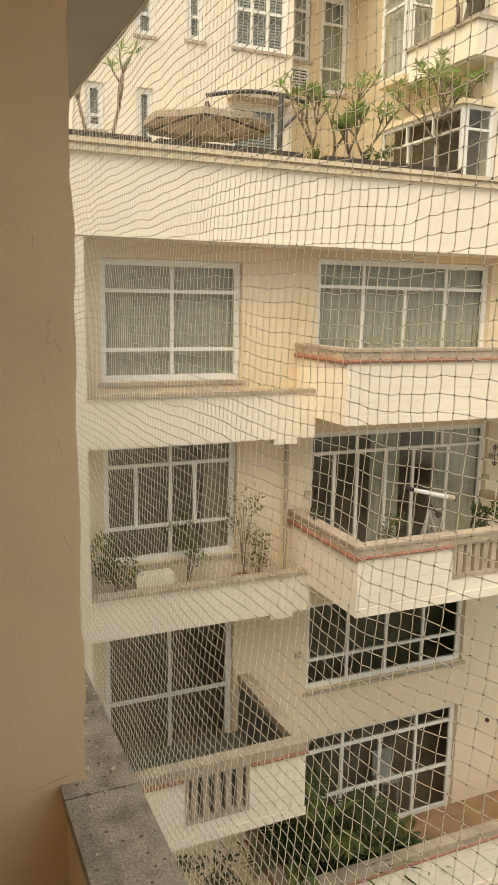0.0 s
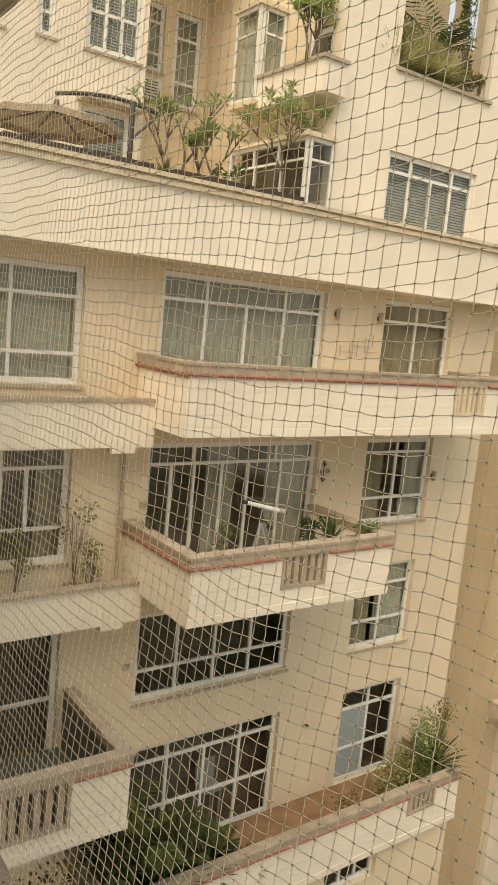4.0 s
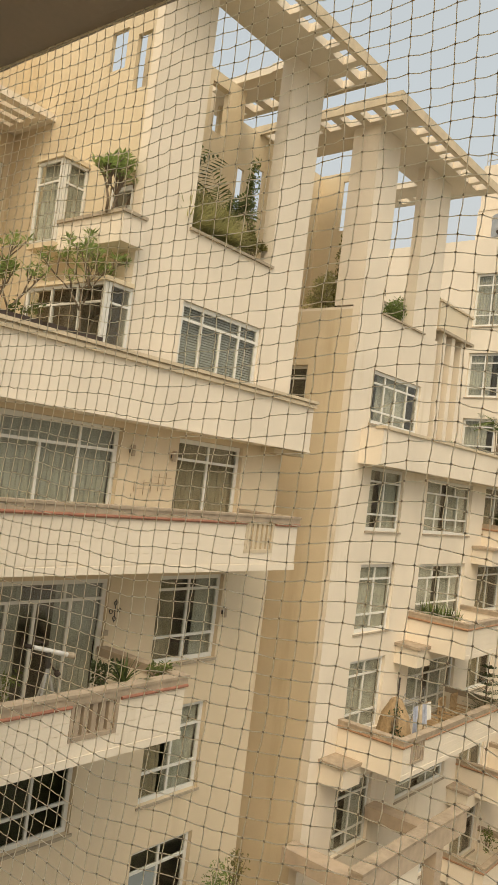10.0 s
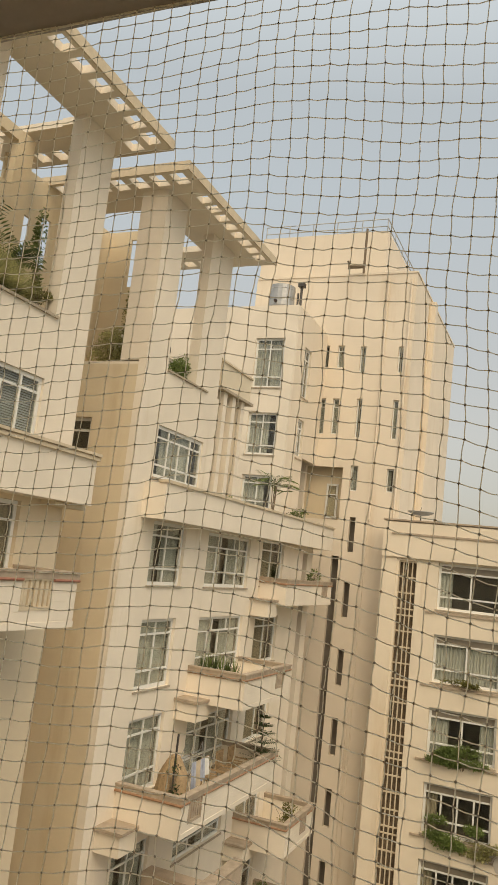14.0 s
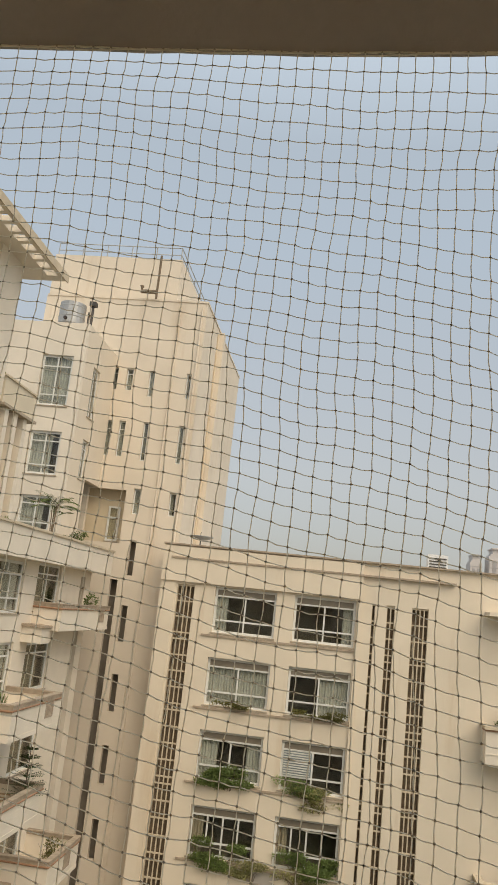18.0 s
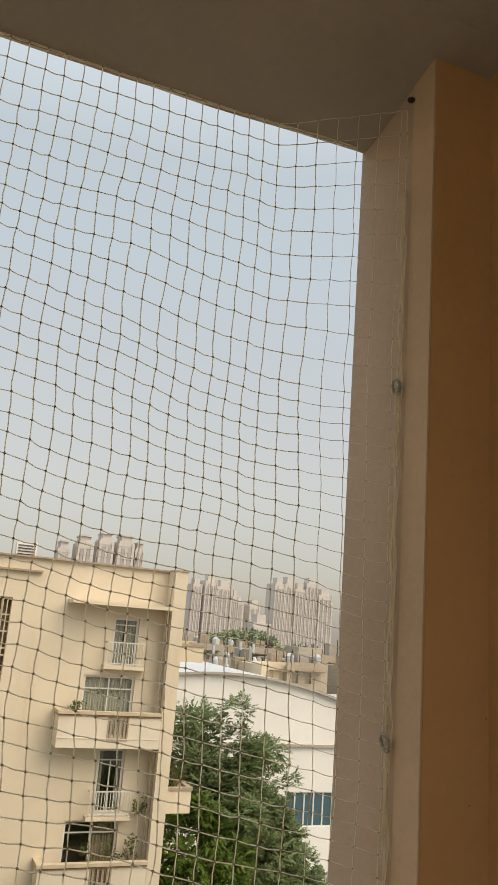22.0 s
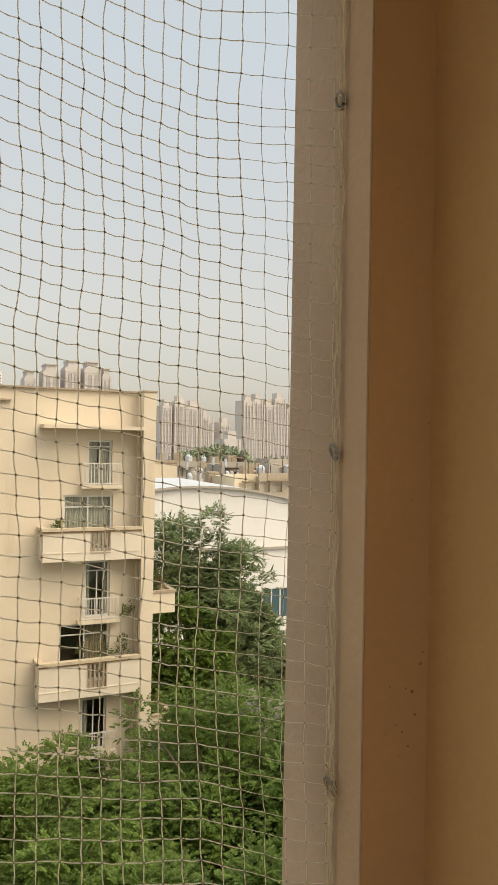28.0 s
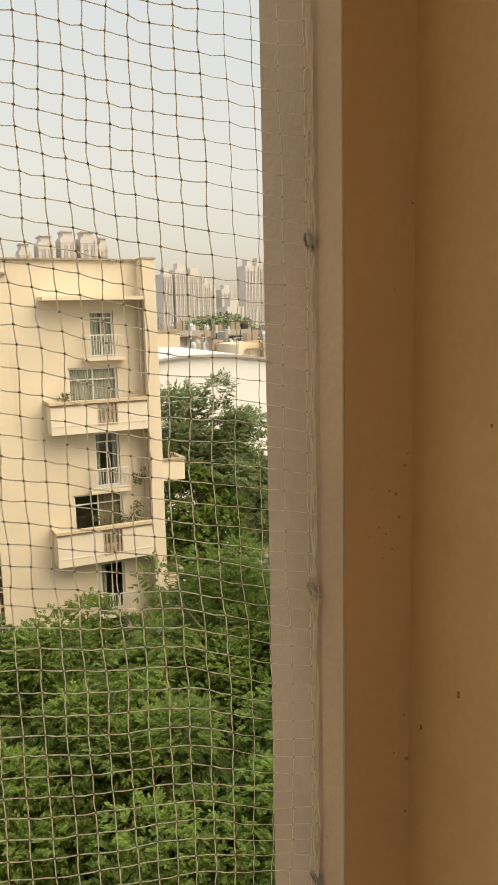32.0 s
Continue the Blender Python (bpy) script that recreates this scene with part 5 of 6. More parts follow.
part("left_return", Geo().box(W0, 34.35, 44, 7.78, 7.98, 0, 22.5), WALL_E, end)
part("right_return", Geo().box(W0, 34.35, 44, -11.15, -10.95, 0, 22.5), WALL_WARM, end)
part("roof", Geo().box(W0, 34.35, 44, -10.9, 7.75, 21.7, 21.8), CONCRETE, end)
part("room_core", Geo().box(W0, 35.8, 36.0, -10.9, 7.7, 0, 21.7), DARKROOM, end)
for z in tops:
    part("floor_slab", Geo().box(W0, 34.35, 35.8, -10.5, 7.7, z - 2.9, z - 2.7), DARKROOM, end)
for k, h in enumerate(EH):
    f, c = divmod(k, 2)
    backs = {0: [(0, 0.22, C)], 1: [(0.8, 1, C)], 2: [(0, 1, CURTAIN)], 3: [(0.5, 1, C)], 4: [(0, 0.3, C), (0.75, 1, C)]}.get(k, [(0, 0.2, C2)])
    rows = [(0.17, [1]), (0.57, [1, 1]), (0.26, [1, 1])] if f < 3 else [(0.17, [1]), (0.57, [1, 1, 1, 1]), (0.26, [1, 1])]
    glass = {0: HEAD}
    if k == 5:
        glass[1] = FROSTED
        for q in range(11):
            part("blind_slat", Geo().box(E_, h[0] + 0.12, h[0] + 1.25, -0.16, -0.13, h[2] + 0.62 + q * 0.095, h[2] + 0.67 + q * 0.095), BLIND, end)
    window(E_, *h, rows, end, inset=0.18, back=backs, glass=glass, bar=0.07, label="white bay window under a dark head panel")
for z in tops:
    part("string_course", Geo().box(E_, -5.9, 0.8, 0.0, 0.06, z - 2.16, z - 2.08), COPING, end)
for a, b in slits:
    n = 4 if b - a > 0.6 else (2 if b - a > 0.3 else 1)
    holes, z, k = [], 20.7, 0
    while z > 3:
        hgt = 0.22 if k % 5 in (3,) else 0.62
        for c in range(n):
            w = (b - a) / n
            holes.append((a + w * c + 0.024, a + w * (c + 1) - 0.024, z - hgt, z))
        z -= hgt + 0.06
        k += 1
    gr = part("louvre_grille", Geo().grid(E_, a + 0.003, b - 0.003, 0.5, 20.775, holes, -0.12, -0.06), COPING_PALE, end, "stone louvre grille in a dark slot")
    # Brown back plate: the slot's inner shade is given as its colour.
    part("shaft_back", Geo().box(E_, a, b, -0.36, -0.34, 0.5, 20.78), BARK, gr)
window_rows = ([(0.12, [1]), (0.88, [1, 1])], [(0.2, [1, 1]), (0.8, [1, 1])], [(0.16, [1]), (0.84, [1, 1])], [(0.17, [1, 1]), (0.83, [1, 1])], [(1, [1, 1])], [(0.2, [1, 1]), (0.8, [1, 1])])
for h, rows, bk in zip(RH, window_rows, ([(0, 0.45, C), (0.55, 1, C)], [(0, 1, CURTAIN)], [(0, 0.25, C), (0.75, 1, C)], [(0.5, 1, C2)], [(0, 0.3, C)], [])):
    window(E_, *h, rows, end, back=bk, sill=False, inset=0.12)
part("corner_pier", Geo().box(FX(33.0), 10.57, 11.15, -1.35, 0, 0, 22.5), WALL_E, end)
part("pier_cap", Geo().box(FX(33.0), 10.53, 11.19, -1.35, 0.04, 22.5, 22.57), COPING, end)
part("rain_pipe", Geo().tube([(33.35, -10.5, 5), (33.35, -10.5, 20.7)], 0.06, 6), COPING, end)
part("top_canopy", Geo().box(FX(33.0), 6.15, 10.57, -1.0, 0.06, 20.76, 20.92), WALL_E, end)


def front_balcony(u0, u1, z0, z1, gap):
    F = FX(33.0)
    zc = z1 - 0.2
    g = Geo().box(F, u0, u1, -1.0, 0, z0, z0 + 0.12)
    g.box(F, u0, gap[0], -0.12, 0, z0 + 0.12, zc).box(F, gap[1], u1, -0.12, 0, z0 + 0.12, zc).box(F, gap[0], gap[1], -0.12, 0, z0 + 0.12, z0 + 0.3).box(F, u0, u0 + 0.12, -1.0, -0.12, z0 + 0.12, zc)
    b = part("balcony", g, WALL, end)
    part("coping", Geo().box(F, u0 - 0.08, u1, -0.2, 0.1, zc + 0.07, z1).box(F, u0 - 0.08, u0 + 0.2, -1.0, -0.2, zc + 0.07, z1), COPING_PALE, b)
    part("stripe", Geo().box(F, u0 - 0.04, u1, -0.16, 0.05, zc, zc + 0.068).box(F, u0 - 0.04, u0 + 0.16, -1.0, -0.16, zc, zc + 0.068), STRIPE_BROWN, b)
    part("string", Geo().box(F, u0 - 0.02, u1, 0.0, 0.02, z0 + 0.36, z0 + 0.40), WALL, b)
    baluster_panel(F, gap[0], gap[1], z0 + 0.3, zc - 0.002, b, 4)


front_balcony(6.2, 10.56, 15.0, 16.45, (8.25, 9.15))
front_balcony(6.15, 10.56, 9.05, 10.7, (8.2, 9.1))
front_balcony(6.15, 10.56, 3.05, 4.7, (8.2, 9.1))
for z in (18.12, 12.1, 6.1):
    F = FX(33.55)
    r = part("juliet_balcony", Geo().box(F, 7.92, 9.8, -0.45, 0, z, z + 0.16), WALL_E, end)
    g = Geo().box(F, 7.98, 9.74, -0.05, -0.01, z + 1.1, z + 1.15).box(F, 7.98, 9.74, -0.05, -0.01, z + 0.22, z + 0.26).box(F, 7.98, 8.02, -0.45, -0.05, z + 1.1, z + 1.15)
    part("rail", g, FRAME, r)
    for k in range(15):
        u = 8.0 + k * 0.122
        part("rail_bar", Geo().box(F, u, u + 0.025, -0.045, -0.015, z + 0.16, z + 1.1), FRAME, r)
for z0, z1 in ((12.3, 13.35), (6.6, 7.6), (18.6, 19.4)):
    b = part("side_planter", Geo().box(W0, 33.8, 35.4, -12.5, -11.15, z0, z0 + 0.15).box(W0, 33.8, 33.92, -12.5, -11.15, z0 + 0.15, z1 - 0.12).box(W0, 33.92, 35.4, -12.5, -12.38, z0 + 0.15, z1 - 0.12), WALL_E, end)
    part("coping", Geo().box(W0, 33.75, 33.97, -12.55, -11.15, z1 - 0.12, z1).box(W0, 33.97, 35.4, -12.55, -12.33, z1 - 0.12, z1), COPING, b)
vent = thing("roof_air_conditioner", (36.0, -4.3, 21.8), "pale louvred air conditioner on legs on the flat roof", "air conditioner")
part("casing", Geo().box(W0, 35.7, 36.3, -4.75, -3.85, 22.45, 23.3), WHITE_WALL, vent)
for k in range(5):
    part("louvre", Geo().box(W0, 35.67, 35.7, -4.68, -3.92, 22.58 + k * 0.13, 22.63 + k * 0.13), METAL, vent)
for y in (-4.7, -3.96):
    part("leg", Geo().box(W0, 35.72, 35.78, y, y + 0.06, 21.8, 22.45).box(W0, 36.2, 36.26, y, y + 0.06, 21.8, 22.45), METAL, vent)
dish = thing("satellite_dish", (35.0, 6.6, 22.57), "pale satellite dish lying low on the roof edge", "dish")
part("bowl", Geo().lathe((35.0, 6.6, 22.85), [(0.05, 0), (0.35, 0.06), (0.6, 0.18), (0.6, 0.2), (0.34, 0.09), (0.04, 0.03)], 16), STEEL, dish)
part("mast", Geo().tube([(35.0, 6.6, 21.8), (35.0, 6.6, 22.87)], 0.03, 6).tube([(34.7, 6.6, 22.9), (35.0, 6.6, 23.25)], 0.015, 5), METAL, dish)

g = Geo()
for k in range(26):
    a = 6.2832 * k / 26
    r = 0.75 + 0.25 * math.sin(3 * a + 1) + 0.15 * math.sin(7 * a)
    g.v.append((XE - 0.014, 2.35 + 1.1 * r * math.cos(a), 9.35 + 0.42 * r * math.sin(a)))
g.f.append(tuple(range(26)))
part("cement_patch", g, CONCRETE, end, "rough grey cement patch")
# flower boxes of the end building
for k, (u, z, n, lf, rz) in enumerate([(-4.3, 15.86, 60, LEAF_DRY, 0.12), (-0.6, 15.86, 130, LEAF_DRY, 0.16), (-4.1, 12.95, 520, LEAF_PALE, 0.42), (-0.9, 12.9, 160, LEAF_PALE, 0.3), (-0.2, 12.55, 180, LEAF_GRASS, 0.42), (-4.1, 9.95, 420, LEAF_PALE, 0.48), (-0.6, 9.95, 420, LEAF_PALE, 0.46), (-0.9, 9.5, 150, LEAF_GRASS, 0.3), (-2.8, 9.55, 190, LEAF_GRASS, 0.3)]):
    bush("window_plants", (33.88, -u, z + 0.05), (0.28, 1.4 if n > 300 else 1.15 if n > 100 else 0.9, rz * 1.15), int(n * 9), 0.11, "leafy plants spilling from a window box", lf, "window boxes")
for y, z, r in ((-9.2, 10.85, 0.45), (-9.9, 11.0, 0.5), (-8.2, 10.8, 0.4), (-12.0, 13.7, 0.5), (-11.7, 8.0, 0.4), (-7.0, 16.55, 0.2), (-10.2, 12.7, 0.35)):
    bush("balcony_plant", (33.6 if y > -11 else 34.5, y, z), (0.35, 0.4, r), 130, 0.14, "green balcony plants behind the coping", LEAF if y > -11 else LEAF_DRY, "balcony plants")

# ---------- things on the main wing ----------
um = thing("cantilever_umbrella", (5.95, 12.5, 22.0), "brown canvas cantilever umbrella with a curved arm", "umbrella")
part("pole", Geo().tube([(5.95, 12.5, 21.06), (5.95, 12.5, 23.5)], 0.05, 8), METAL, um)
arc = [(5.95 + 0.5 - 1.85 * k / 12, 12.5, 23.30 + 0.20 * math.sin(math.pi * (0.2 + 0.75 * k / 12))) for k in range(13)]
part("arm", Geo().tube(arc, 0.035, 7), METAL, um, smooth=True)
part("strut", Geo().tube([(5.95, 12.5, 22.9), (6.4, 12.5, 23.35)], 0.025, 6), METAL, um)
hub = Vector((4.62, 12.5, 23.14))
rim = [Vector((4.62 + 1.05 * math.cos(a), 12.5 + 1.05 * math.sin(a), 22.88 + 0.04 * (k % 2))) for k, a in enumerate([6.2832 * k / 16 for k in range(16)])]
for k in range(8):
    a, m_, b = rim[2 * k], rim[2 * k + 1], rim[(2 * k + 2) % 16]
    g = Geo().quad(hub, a, m_, b)
    g.quad(a, m_, m_ + Vector((0, 0, -0.1)), a + Vector((0, 0, -0.1))).quad(m_, b, b + Vector((0, 0, -0.1)), m_ + Vector((0, 0, -0.1)))
    part("canopy_panel", g, CANVAS, um, fix=False)
    part("rib", Geo().tube([tuple(hub + Vector((0, 0, -0.03))), tuple(a + Vector((0, 0, -0.03)))], 0.014, 5), METAL, um)
part("hub", Geo().lathe(tuple(hub), [(0.04, -0.12), (0.06, 0.0), (0.03, 0.1)], 8), METAL, um)

for x0, x1 in ((-1.0, 1.6), (1.7, 3.2), (3.3, 5.6), (6.0, 7.3), (7.4, 8.6)):
    t = thing("planter_trough", ((x0 + x1) / 2, 11.1, 21.06), "long dark trough planter along the terrace edge", "planter", "terrace troughs")
    part("trough", Geo().grid(FH(21.06), x0, x1, 10.9, 11.35, [(x0 + 0.04, x1 - 0.04, 10.94, 11.31)], 0, 1.20), BLACKP, t)
    part("soil", Geo().box(W0, x0 + 0.04, x1 - 0.04, 10.94, 11.31, 21.06, 22.18), BLACKP, t)
frangipani((8.5, 11.4, 21.9), 1.95, 0.9, "frangipani with bare forked branches in a terrace trough", 11, 5, 0.42, 0.8)
frangipani((6.3, 11.4, 21.9), 1.75, 1.3, "leafy upright frangipani with broad leaves in a trough", 15, 4, 0.36, 0.55)
frangipani((6.8, 11.3, 21.9), 1.45, 1.2, "young frangipani with a leaning stem in a trough", 52, 4, 0.36, 0.55)
frangipani((2.6, 11.6, 21.9), 2.2, 0.8, "young frangipani with a thin stem on the terrace", 21, 3, 0.42, 0.6)
frangipani((8.75, 11.4, 24.66), 1.2, 1.3, "small airy frangipani in the raised planter box", 27, 4, 0.36, 0.6)
frangipani((9.15, 11.6, 24.66), 1.3, 1.3, "small airy frangipani in the raised planter box", 33, 4, 0.36, 0.6)
spiky((6.0, 11.3, 22.1), 0.45, 40, "yellow-green grassy tuft in a trough", LEAF_DRY, width=0.015)
bush("trough_plant", (7.1, 11.2, 22.3), (0.35, 0.2, 0.3), 120, 0.1, "leafy low plants in a terrace trough", LEAF)

potted_plant((2.62, 10.95, 15.3), 1.25, 0.33, "bushy green plant in a clay pot on the ledge", LEAF, 420, 0.11)
potted_plant((3.75, 10.95, 15.3), 1.45, 0.36, "airy shrub in a clay pot on the ledge", LEAF, 300, 0.08)
potted_plant((4.72, 10.95, 15.3), 1.9, 0.36, "thin reddish shrub in a round pot", LEAF_DRY, 240, 0.07, 0.2, 0.3)
potted_plant((4.95, 10.9, 15.3), 1.05, 0.3, "dry twiggy plant in a clay pot", LEAF_DRY, 200, 0.07)
part("white_box", Geo().box(W0, 2.9, 3.5, 10.85, 11.1, 15.3, 15.85), WALL, block, "white plastered trough")

tel = thing("telescope", (7.6, 9.95, 15.63), "white telescope on a tripod behind the balcony parapet", "telescope")
part("tube", Geo().tube([(7.25, 9.95, 17.075), (7.5, 9.95, 17.01), (7.95, 9.95, 16.89)], 0.034, 12, 0.042), WHITEP, tel, "white tube")
part("dew_shield", Geo().tube([(7.93, 9.95, 16.895), (8.07, 9.95, 16.86)], 0.052, 12), SILL, tel, "grey dew shield")
part("lens_cap", Geo().tube([(8.07, 9.95, 16.86), (8.09, 9.95, 16.855)], 0.053, 12), BLACKP, tel)
part("focuser", Geo().tube([(7.25, 9.95, 17.075), (7.12, 9.95, 17.11)], 0.034, 10), BLACKP, tel)
part("eyepiece", Geo().tube([(7.12, 9.95, 17.11), (7.06, 9.95, 17.125), (7.05, 9.95, 17.23)], 0.026, 8), BLACKP, tel)
part("finder", Geo().tube([(7.28, 9.95, 17.17), (7.52, 9.95, 17.105)], 0.02, 8), BLACKP, tel)
part("mount", Geo().tube([(7.55, 9.95, 16.97), (7.58, 9.95, 16.72)], 0.045, 8), METAL, tel)
part("counterweight", Geo().tube([(7.56, 9.95, 16.85), (7.72, 9.85, 16.62)], 0.014, 6).tube([(7.69, 9.87, 16.67), (7.73, 9.845, 16.61)], 0.05, 8), BLACKP, tel)
for dx, dy in ((-0.3, -0.2), (0.35, -0.15), (0.05, 0.4)):
    part("leg", Geo().tube([(7.58, 9.95, 16.72), (7.58 + dx, 9.95 + dy, 15.63)], 0.022, 6), STEEL, tel)
bush("balcony_plant", (8.2, 9.4, 16.62), (0.3, 0.22, 0.26), 220, 0.09, "dark leafy plant above the balcony coping", LEAF_DARK, "balcony plants")
spiky((8.72, 9.4, 16.45), 0.55, 44, "spiky green plant above the balcony coping", LEAF, width=0.022)
bush("balcony_plant", (9.55, 9.4, 16.55), (0.35, 0.2, 0.2), 150, 0.09, "low green plants on the balcony", LEAF, "balcony plants")
bush("balcony_plant", (6.95, 10.2, 16.3), (0.25, 0.2, 0.4), 130, 0.08, "thin climbing plant by the sliding doors", LEAF, "balcony plants")
bush("balcony_plant", (5.82, 10.6, 16.66), (0.1, 0.3, 0.12), 40, 0.07, "small pots on the side coping", LEAF_DARK, "balcony plants")

orn = thing("wall_ornament", (9.97, YP, 17.0), "black wrought iron scroll ornament on the wall", "ornament")
g = Geo()
for sx, sz, s in ((0, 0.14, 1), (0, -0.14, -1), (0.1, 0, 1), (-0.1, 0, -1)):
    g.tube([(9.97 + sx + 0.055 * math.cos(a) * (1 - a / 12), YP - 0.02, 17.24 + sz + s * 0.055 * math.sin(a) * (1 - a / 12)) for a in [k * 0.45 for k in range(16)]], 0.009, 5)
g.tube([(9.97, YP - 0.02, 17.02), (9.97, YP - 0.02, 17.46)], 0.008, 5).tube([(9.97, YP, 17.24), (9.97, YP - 0.03, 17.24)], 0.01, 5)
part("scroll", g, METAL, orn, smooth=True)
art = thing("wall_sculpture", (10.4, YP, 19.4), "thin dark metal line sculpture on the wall", "ornament")
g = Geo()
for (a, b), (c, d) in (((10.05, 19.55), (10.05, 19.75)), ((10.05, 19.62), (10.5, 19.62)), ((10.3, 19.5), (10.3, 19.8)), ((10.5, 19.55), (10.5, 19.85)), ((10.3, 19.75), (10.85, 19.75)), ((10.7, 19.6), (10.7, 19.95)), ((10.55, 19.88), (11.05, 19.88)), ((10.9, 19.75), (10.9, 20.0)), ((10.0, 19.45), (10.0, 19.52)), ((10.75, 19.65), (11.05, 19.65))):
    g.tube([(a, YP - 0.02, b), (c, YP - 0.02, d)], 0.006, 4)
part("lines", g, WICKER, art)
for x, z in ((9.86, 20.33), (11.0, 20.33), (13.2, 17.03)):
    lamp = thing("wall_lamp", (x, YP, z), "small brown cylinder wall lamp, unlit", "lamp", "wall lamps")
    part("body", Geo().lathe((x, YP - 0.08, z - 0.1), [(0.045, 0), (0.05, 0.02), (0.05, 0.2), (0.04, 0.22)], 10), COPING, lamp)
    part("bracket", Geo().box(A, x - 0.03, x + 0.03, 0, 0.06, z - 0.04, z + 0.04), METAL, lamp)
for x, z in ((9.78, 16.83), (6.0, 16.82), (5.9, 13.9)):
    sw = thing("socket_box", (x, YP, z), "small grey outdoor socket box on the wall", "socket", "wall sockets")
    part("box", Geo().box(A, x - 0.07, x + 0.07, 0, 0.04, z - 0.05, z + 0.05), SILL, sw)
drain = thing("drain_pipe", (5.5, 11.1, 15), "thin vertical drain pipe in the wall corner", "pipe")
part("pipe", Geo().tube([(5.55, 11.13, 15.3), (5.55, 11.13, 17.9)], 0.03, 6), SILL, drain)

# the lower garden balcony
for x, y, h, n in ((5.5, 10.1, 1.9, 60), (6.3, 10.3, 2.2, 70), (5.9, 10.7, 2.0, 60), (7.0, 10.2, 1.4, 56), (7.7, 10.1, 0.9, 50)):
    palm((x - 0.25, y, 10.0), h * 0.95, 11, "bushy areca palm in front of the dark window")
    spiky((x + 0.3, y - 0.2, 10.02), h * 0.55, n, "arching strap-leaved plant on the garden balcony", LEAF, width=0.028)
bush("garden_shrub", (6.0, 10.0, 10.9), (1.0, 0.35, 0.7), 1500, 0.075, "dense dark shrub on the garden balcony", LEAF_DARK)
bush("garden_shrub", (12.9, 10.2, 11.0), (0.6, 0.4, 0.9), 2200, 0.075, "tall leafy shrub at the balcony end", LEAF_PALE, clumps_n=24)
bush("garden_shrub", (13.2, 10.0, 11.9), (0.35, 0.3, 0.6), 200, 0.07, "airy flowering shrub at the balcony end", LEAF_DRY)
spiky((13.2, 10.1, 10.5), 1.0, 60, "long strap-leaved plant above the coping", LEAF, width=0.03)
spiky((12.3, 10.1, 10.4), 0.7, 36, "yellow-green strap-leaved plant above the coping", LEAF_DRY, width=0.025)
bush("garden_shrub", (11.7, 10.1, 10.7), (0.65, 0.3, 0.5), 1100, 0.07, "yellow-green low shrubs behind the coping", LEAF_GRASS, clumps_n=18)
bush("garden_shrub", (10.5, 10.1, 10.35), (0.45, 0.25, 0.3), 110, 0.08, "low yellow flowering plant", LEAF_DRY)
stool = thing("white_chair", (8.5, 10.9, 10.02), "white plastic chair behind the glass door", "chair")
part("seat", Geo().box(W0, 8.2, 8.65, 11.75, 12.15, 10.4, 10.44), WHITEP, stool)
part("backrest", Geo().box(W0, 8.2, 8.65, 12.12, 12.16, 10.44, 10.95), WHITEP, stool)
for dx in (8.22, 8.6):
    for dy in (11.78, 12.1):
        part("leg", Geo().box(W0, dx, dx + 0.03, dy, dy + 0.03, 9.4, 10.4), WHITEP, stool)
bush("hanging_plant", (3.6, 9.5, 11.6), (0.6, 0.25, 0.4), 260, 0.1, "dark plants under the lower balcony", LEAF_DARK)
bush("hanging_plant", (4.3, 9.4, 11.7), (0.25, 0.2, 0.35), 60, 0.08, "thin creeper under the lower balcony", LEAF_DRY)

# loggia plants
palm((11.2, 12.5, 25.06), 2.4, 6, "slender palm with drooping fronds in the roof loggia")
palm((12.7, 12.2, 25.06), 1.9, 17, "dark feathery palm in the roof loggia", trunk=0.48)
for k in range(9):
    spiky((10.95 + 0.2 * k + rnd(-0.05, 0.05), 11.52 + 0.1 * (k % 3), 25.06), rnd(0.8, 1.15), 110, "pale green grassy tuft in the loggia box", LEAF_GRASS, name="grass_tuft", width=0.012, droop=0.7)
bush("loggia_shrub", (11.7, 11.55, 25.48), (0.95, 0.24, 0.5), 4200, 0.06, "low pale green shrub filling the loggia box", LEAF_GRASS, clumps_n=22)
bush("loggia_shrub", (13.1, 11.55, 25.4), (0.4, 0.25, 0.36), 900, 0.08, "brownish shrub in the loggia box", LEAF_DRY)
bush("loggia_shrub", (13.35, 11.9, 26.3), (0.16, 0.18, 1.25), 800, 0.09, "slim climbing shrub beside the loggia column", LEAF)
bush("loggia_shrub", (17.65, 12.5, 25.56), (0.3, 0.66, 0.56), 3400, 0.07, "round clipped shrub on the roof terrace", LEAF_GRASS, clumps_n=40)
bush("loggia_shrub", (17.5, 12.0, 26.1), (0.2, 0.15, 1.1), 420, 0.09, "slim climbing shrub on the roof terrace", LEAF_DRY)
bush("loggia_shrub", (19.8, 11.5, 25.5), (1.3, 0.3, 0.5), 3400, 0.08, "green shrub in the second loggia box", LEAF_PALE)
bush("loggia_shrub", (22.7, 11.45, 26.4), (0.7, 0.2, 0.35), 500, 0.1, "leafy plants behind the roof parapet", LEAF)
bench = thing("low_screen", (20.5, 12.4, 25.06), "dark low frame beside the loggia plants", "frame")
part("frame", Geo().box(W0, 19.4, 21.0, 12.5, 12.6, 26.4, 26.6), METAL, bench)

